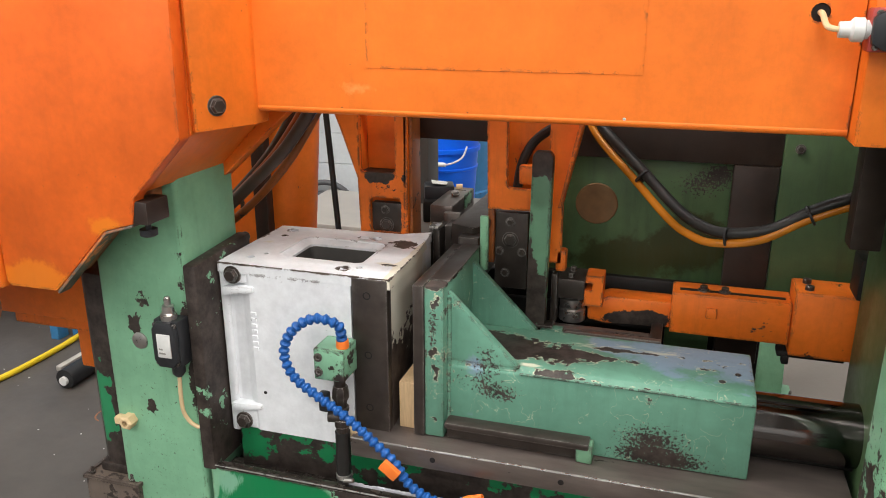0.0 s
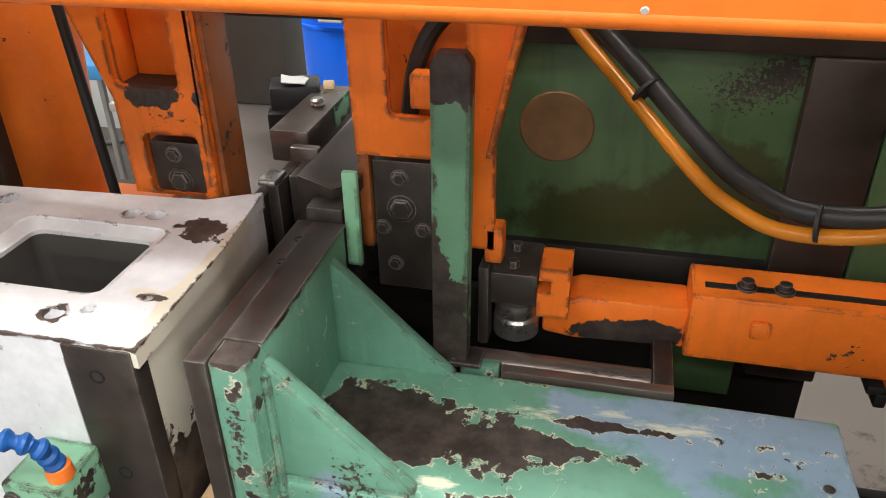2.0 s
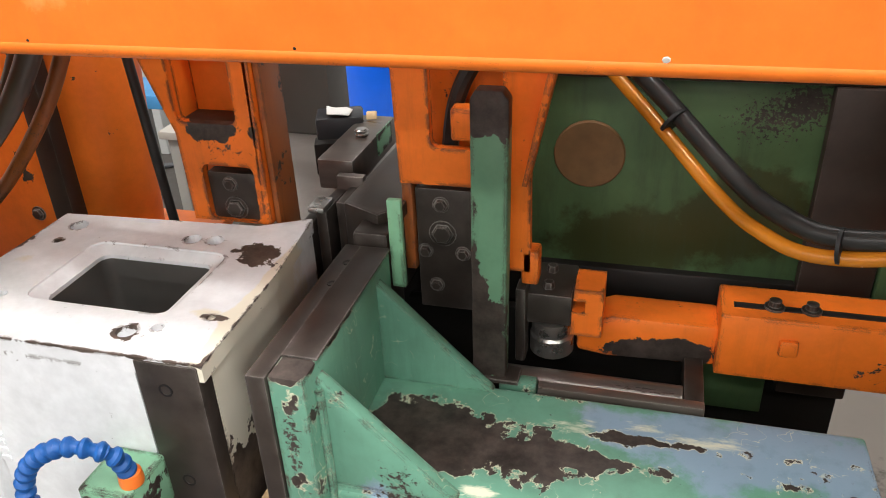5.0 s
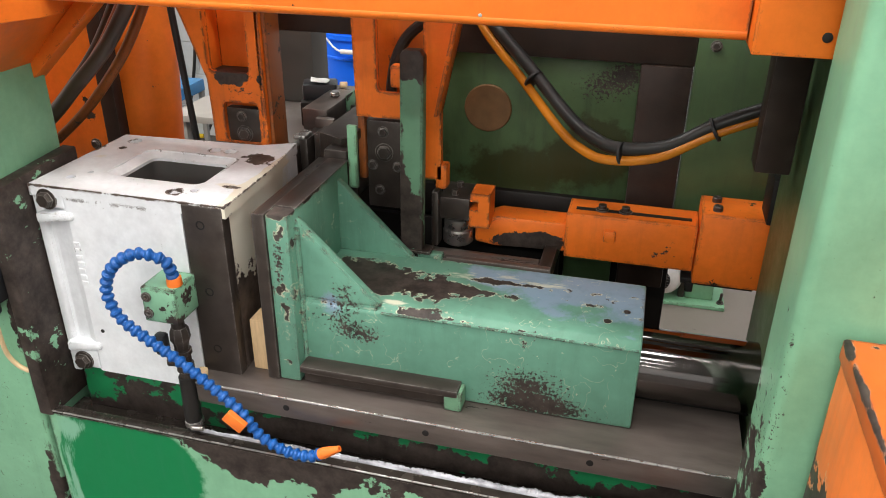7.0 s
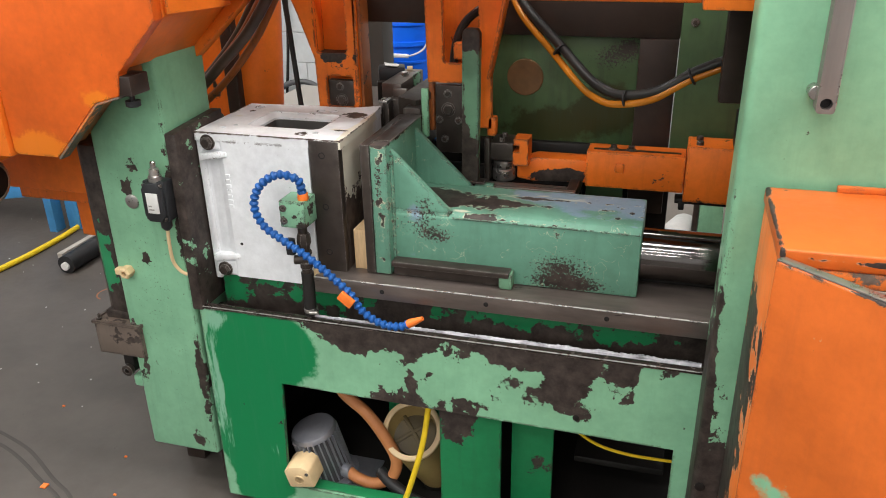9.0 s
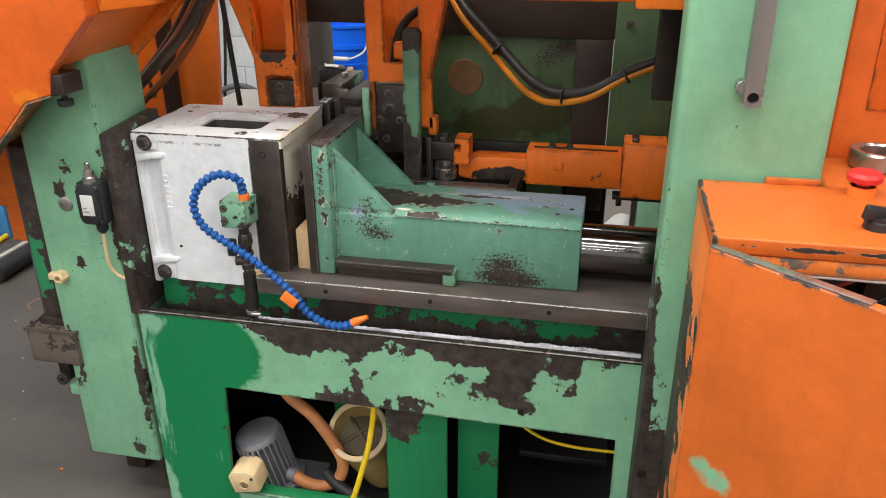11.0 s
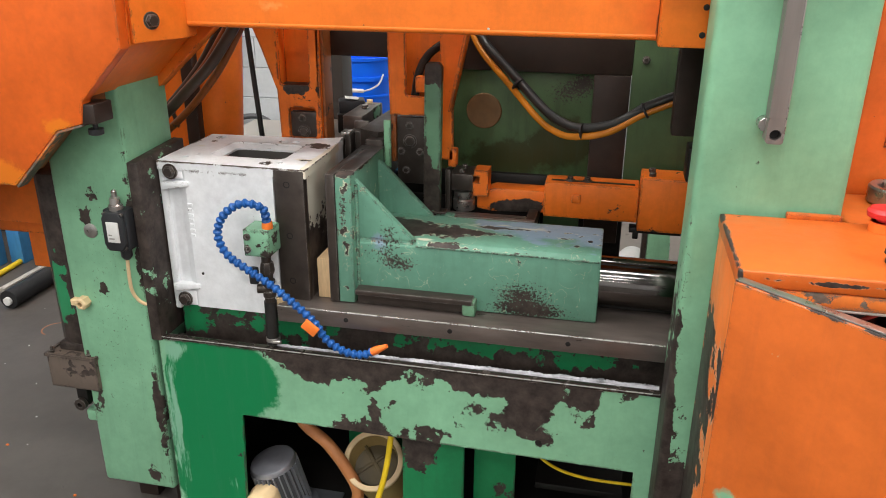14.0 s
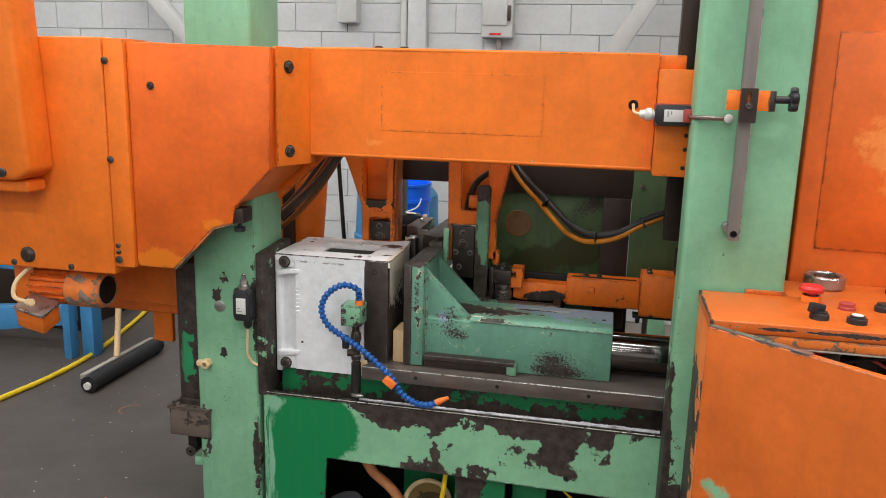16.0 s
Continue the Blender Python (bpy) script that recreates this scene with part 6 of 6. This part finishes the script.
part("tail", tube([(-2.02, 4.46, 0.22), (-2.15, 4.42, 0.12), (-2.3, 4.35, -0.1), (-2.5, 4.2, FLOOR + 0.019), (-2.75, 4.05, FLOOR + 0.019), (-2.9, 4.25, FLOOR + 0.019)], 0.014, 10), m_greyhose, coil)
for x, z in ((-2.32, 1.3), (-2.42, 1.1), (-2.6, 0.9)):
    single("hanging_cable", tube([(x, 4.575, z), (x + 0.03, 4.56, z * 0.6), (x - 0.04, 4.54, 0.1), (x - 0.12, 4.45, FLOOR + 0.01)], 0.01, 8), m_hose, "dark cable hanging down the block wall", "cable", group="hanging cables")
ebox = thing("electrical_box", (-0.69, 4.58, 1.76), "white wall switch box with a lever and red mark", "electrical box")
part("case", box(-0.8, -0.585, 4.48, 4.6, 1.77, 2.25, 0.008, 3), m_pale, ebox)
part("door", box(-0.79, -0.62, 4.468, 4.48, 1.85, 2.24, 0.005), m_pale, ebox)
part("lever", box(-0.617, -0.597, 4.46, 4.48, 1.88, 1.98, 0.004), m_steel, ebox)
part("red_mark", box(-0.74, -0.66, 4.477, 4.4795, 1.785, 1.8, 0.0005), m_red, ebox)
part("stub", cyl((-0.68, 4.55, 1.77), (-0.68, 4.55, 1.6), 0.02), m_greypost, ebox)
conduit = thing("wall_conduit", (-1.36, 4.55, FLOOR), "white vertical conduit pipe on the wall", "pipe")
part("pipe", cyl((-1.365, 4.55, FLOOR), (-1.365, 4.55, 3.6), 0.025), m_pale, conduit)
part("channel", box(-1.33, -1.2, 4.52, 4.6, FLOOR, 3.6, 0.005), m_block, conduit)
sbox = single("small_wall_box", box(-1.85, -1.7, 4.5, 4.6, 1.86, 2.3, 0.008), m_pale, "small pale wall box", "electrical box")
brace = thing("roof_brace", (-3.0, 4.35, FLOOR), "grey diagonal steel brace", "steel brace")
part("brace", prism([(-3.6, 2.4), (-3.48, 2.4), (-2.75, 1.6), (-2.87, 1.6)], "y", 4.3, 4.4, 0.004), m_pale, brace)
part("brace_foot", box(-2.9, -2.7, 4.3, 4.42, FLOOR, 1.62, 0.006), m_pale, brace)
brace2 = thing("roof_brace", (0.3, 4.35, FLOOR), "grey diagonal steel brace", "steel brace")
part("brace", prism([(0.55, 2.5), (0.65, 2.5), (0.12, 1.6), (-0.02, 1.6)], "y", 4.3, 4.4, 0.004), m_pale, brace2)
part("brace_foot", box(-0.05, 0.15, 4.3, 4.42, FLOOR, 1.62, 0.006), m_pale, brace2)

# ---- left of the saw: blue bench frame, cord, squeegee ----
frame_b = thing("blue_support_stand", (-3.1, 2.9, FLOOR), "light blue painted steel support frame", "steel frame")
part("rail", prism([(-3.9, -0.15), (-3.9, 0.02), (-2.93, 0.12), (-2.93, 0.0)], "y", 2.86, 2.95, 0.005), m_bluepaint, frame_b)
part("leg", box(-2.95, -2.9, 2.83, 2.9, FLOOR, 0.3, 0.004), m_bluepaint, frame_b)
part("leg", box(-2.88, -2.8, 2.9, 2.99, FLOOR, 0.3, 0.004), m_bluepaint, frame_b)
part("crossbar", box(-3.9, -2.6, 2.9, 2.99, 0.3, 0.42, 0.005), m_bluepaint, frame_b)
part("tie", box(-2.8, -2.55, 2.92, 2.97, 0.22, 0.3, 0.004), m_bluepaint, frame_b)
tank = thing("dark_machine_tank", (-3.6, 3.6, FLOOR), "dark steel tank behind the blue frame", "tank")
part("body", box(-4.4, -3.2, 3.3, 4.2, FLOOR, 0.25, 0.01), m_brown, tank)
part("rim", box(-4.42, -3.18, 3.28, 4.22, 0.25, 0.28, 0.006), m_steel, tank)
single("extension_lead", tube([(-2.95, 1.2, FLOOR + 0.014), (-2.86, 2.1, FLOOR + 0.014), (-2.81, 2.53, FLOOR + 0.014), (-2.83, 2.95, FLOOR + 0.014), (-2.95, 3.5, FLOOR + 0.014), (-3.12, 4.2, FLOOR + 0.014), (-2.95, 4.46, FLOOR + 0.014), (-2.6, 4.54, FLOOR + 0.014)], 0.014, 10), m_yellow, "thick yellow cord lying across the floor", "cord")
broom = thing("floor_squeegee", (-2.5, 2.75, FLOOR), "black floor broom head with steel bar and wooden handle", "broom")
part("head", tube([(-2.49, 2.42, FLOOR + 0.045), (-2.495, 2.6, FLOOR + 0.045), (-2.5, 2.9, FLOOR + 0.045), (-2.505, 3.1, FLOOR + 0.045)], 0.045, 14), m_black, broom)
part("steel_bar", box(-2.56, -2.53, 2.45, 3.1, FLOOR + 0.06, FLOOR + 0.085, 0.003), m_greyplate, broom)
part("end_cap", cyl((-2.49, 2.405, FLOOR + 0.04), (-2.49, 2.42, FLOOR + 0.04), 0.02), m_label, broom)
part("handle", cyl((-2.545, 2.75, FLOOR + 0.08), (-2.75, 3.15, 0.45), 0.017), m_wood, broom)
flat = Matrix.Translation((0, 0, FLOOR)) @ Matrix.Diagonal((1, 1, 0.15, 1)) @ Matrix.Translation((0, 0, -FLOOR))
for off in (0.0, 0.03):
    part("scuff_mark", spin(tube([(-1.9 + off, 1.3 + off, FLOOR), (-1.72 + off, 1.244 + off, FLOOR), (-1.543 + off, 1.16 + off * 0.6, FLOOR), (-1.436 + off, 1.11 + off * 0.5, FLOOR), (-1.36 + off, 1.05, FLOOR), (-1.31 + off, 0.97, FLOOR)], 0.006, 8), flat), m_scuff, floor, "dark curved scuff on the floor")
part("paint_mark", spin(tube([(-2.149 + 0.059 * math.cos(a * 0.45), 2.289 + 0.059 * math.sin(a * 0.45), FLOOR) for a in range(3, 11)], 0.0035, 8), flat), m_ringmark, floor, "faint orange paint ring on the floor")
for x, y in ((-1.36, 1.32), (-1.75, 1.5), (-1.28, 1.16)):
    single("orange_chip", box(x, x + 0.009, y, y + 0.007, FLOOR, FLOOR + 0.004, 0.001), m_nozzle, "tiny orange paint flake on the floor", "paint flake", group="paint flakes")
single("orange_chip", box(-1.52, -1.5, 1.13, 1.15, FLOOR, FLOOR + 0.006, 0.002), m_nozzle, "small orange paint flake on the floor", "paint flake")
rng = random.Random(9)
bm = bmesh.new()
for i in range(110):
    x, y, r = rng.uniform(-3.6, -1.2), rng.uniform(0.6, 3.4), rng.uniform(0.0015, 0.0045)
    lathe((x, y, FLOOR), (rng.uniform(-0.4, 0.4), rng.uniform(-0.4, 0.4), 1), [(0, r), (r * 0.5, r * 0.6)], 5, bm)
single("floor_grit", bm, m_label, "pale grit and crumbs scattered on the floor", "grit", "stuff")

# ---- blocks of the far wall ----
block_mesh = {}
for w in (0.39, 0.19):
    block_mesh[w] = mesh_of("block", box(-w / 2 - 0.003, w / 2 + 0.003, -0.0055, 0.006, -0.098, 0.098, 0.003, 1), m_block)
for row in range(14):
    z = -0.1 + 0.2 * row
    for k in range(15):
        x = -4.8 + 0.4 * k + (0.2 if row % 2 else 0.0)
        o = new("block", block_mesh[0.39])
        o.parent = wall_north
        o.location = (x, Y1, z)
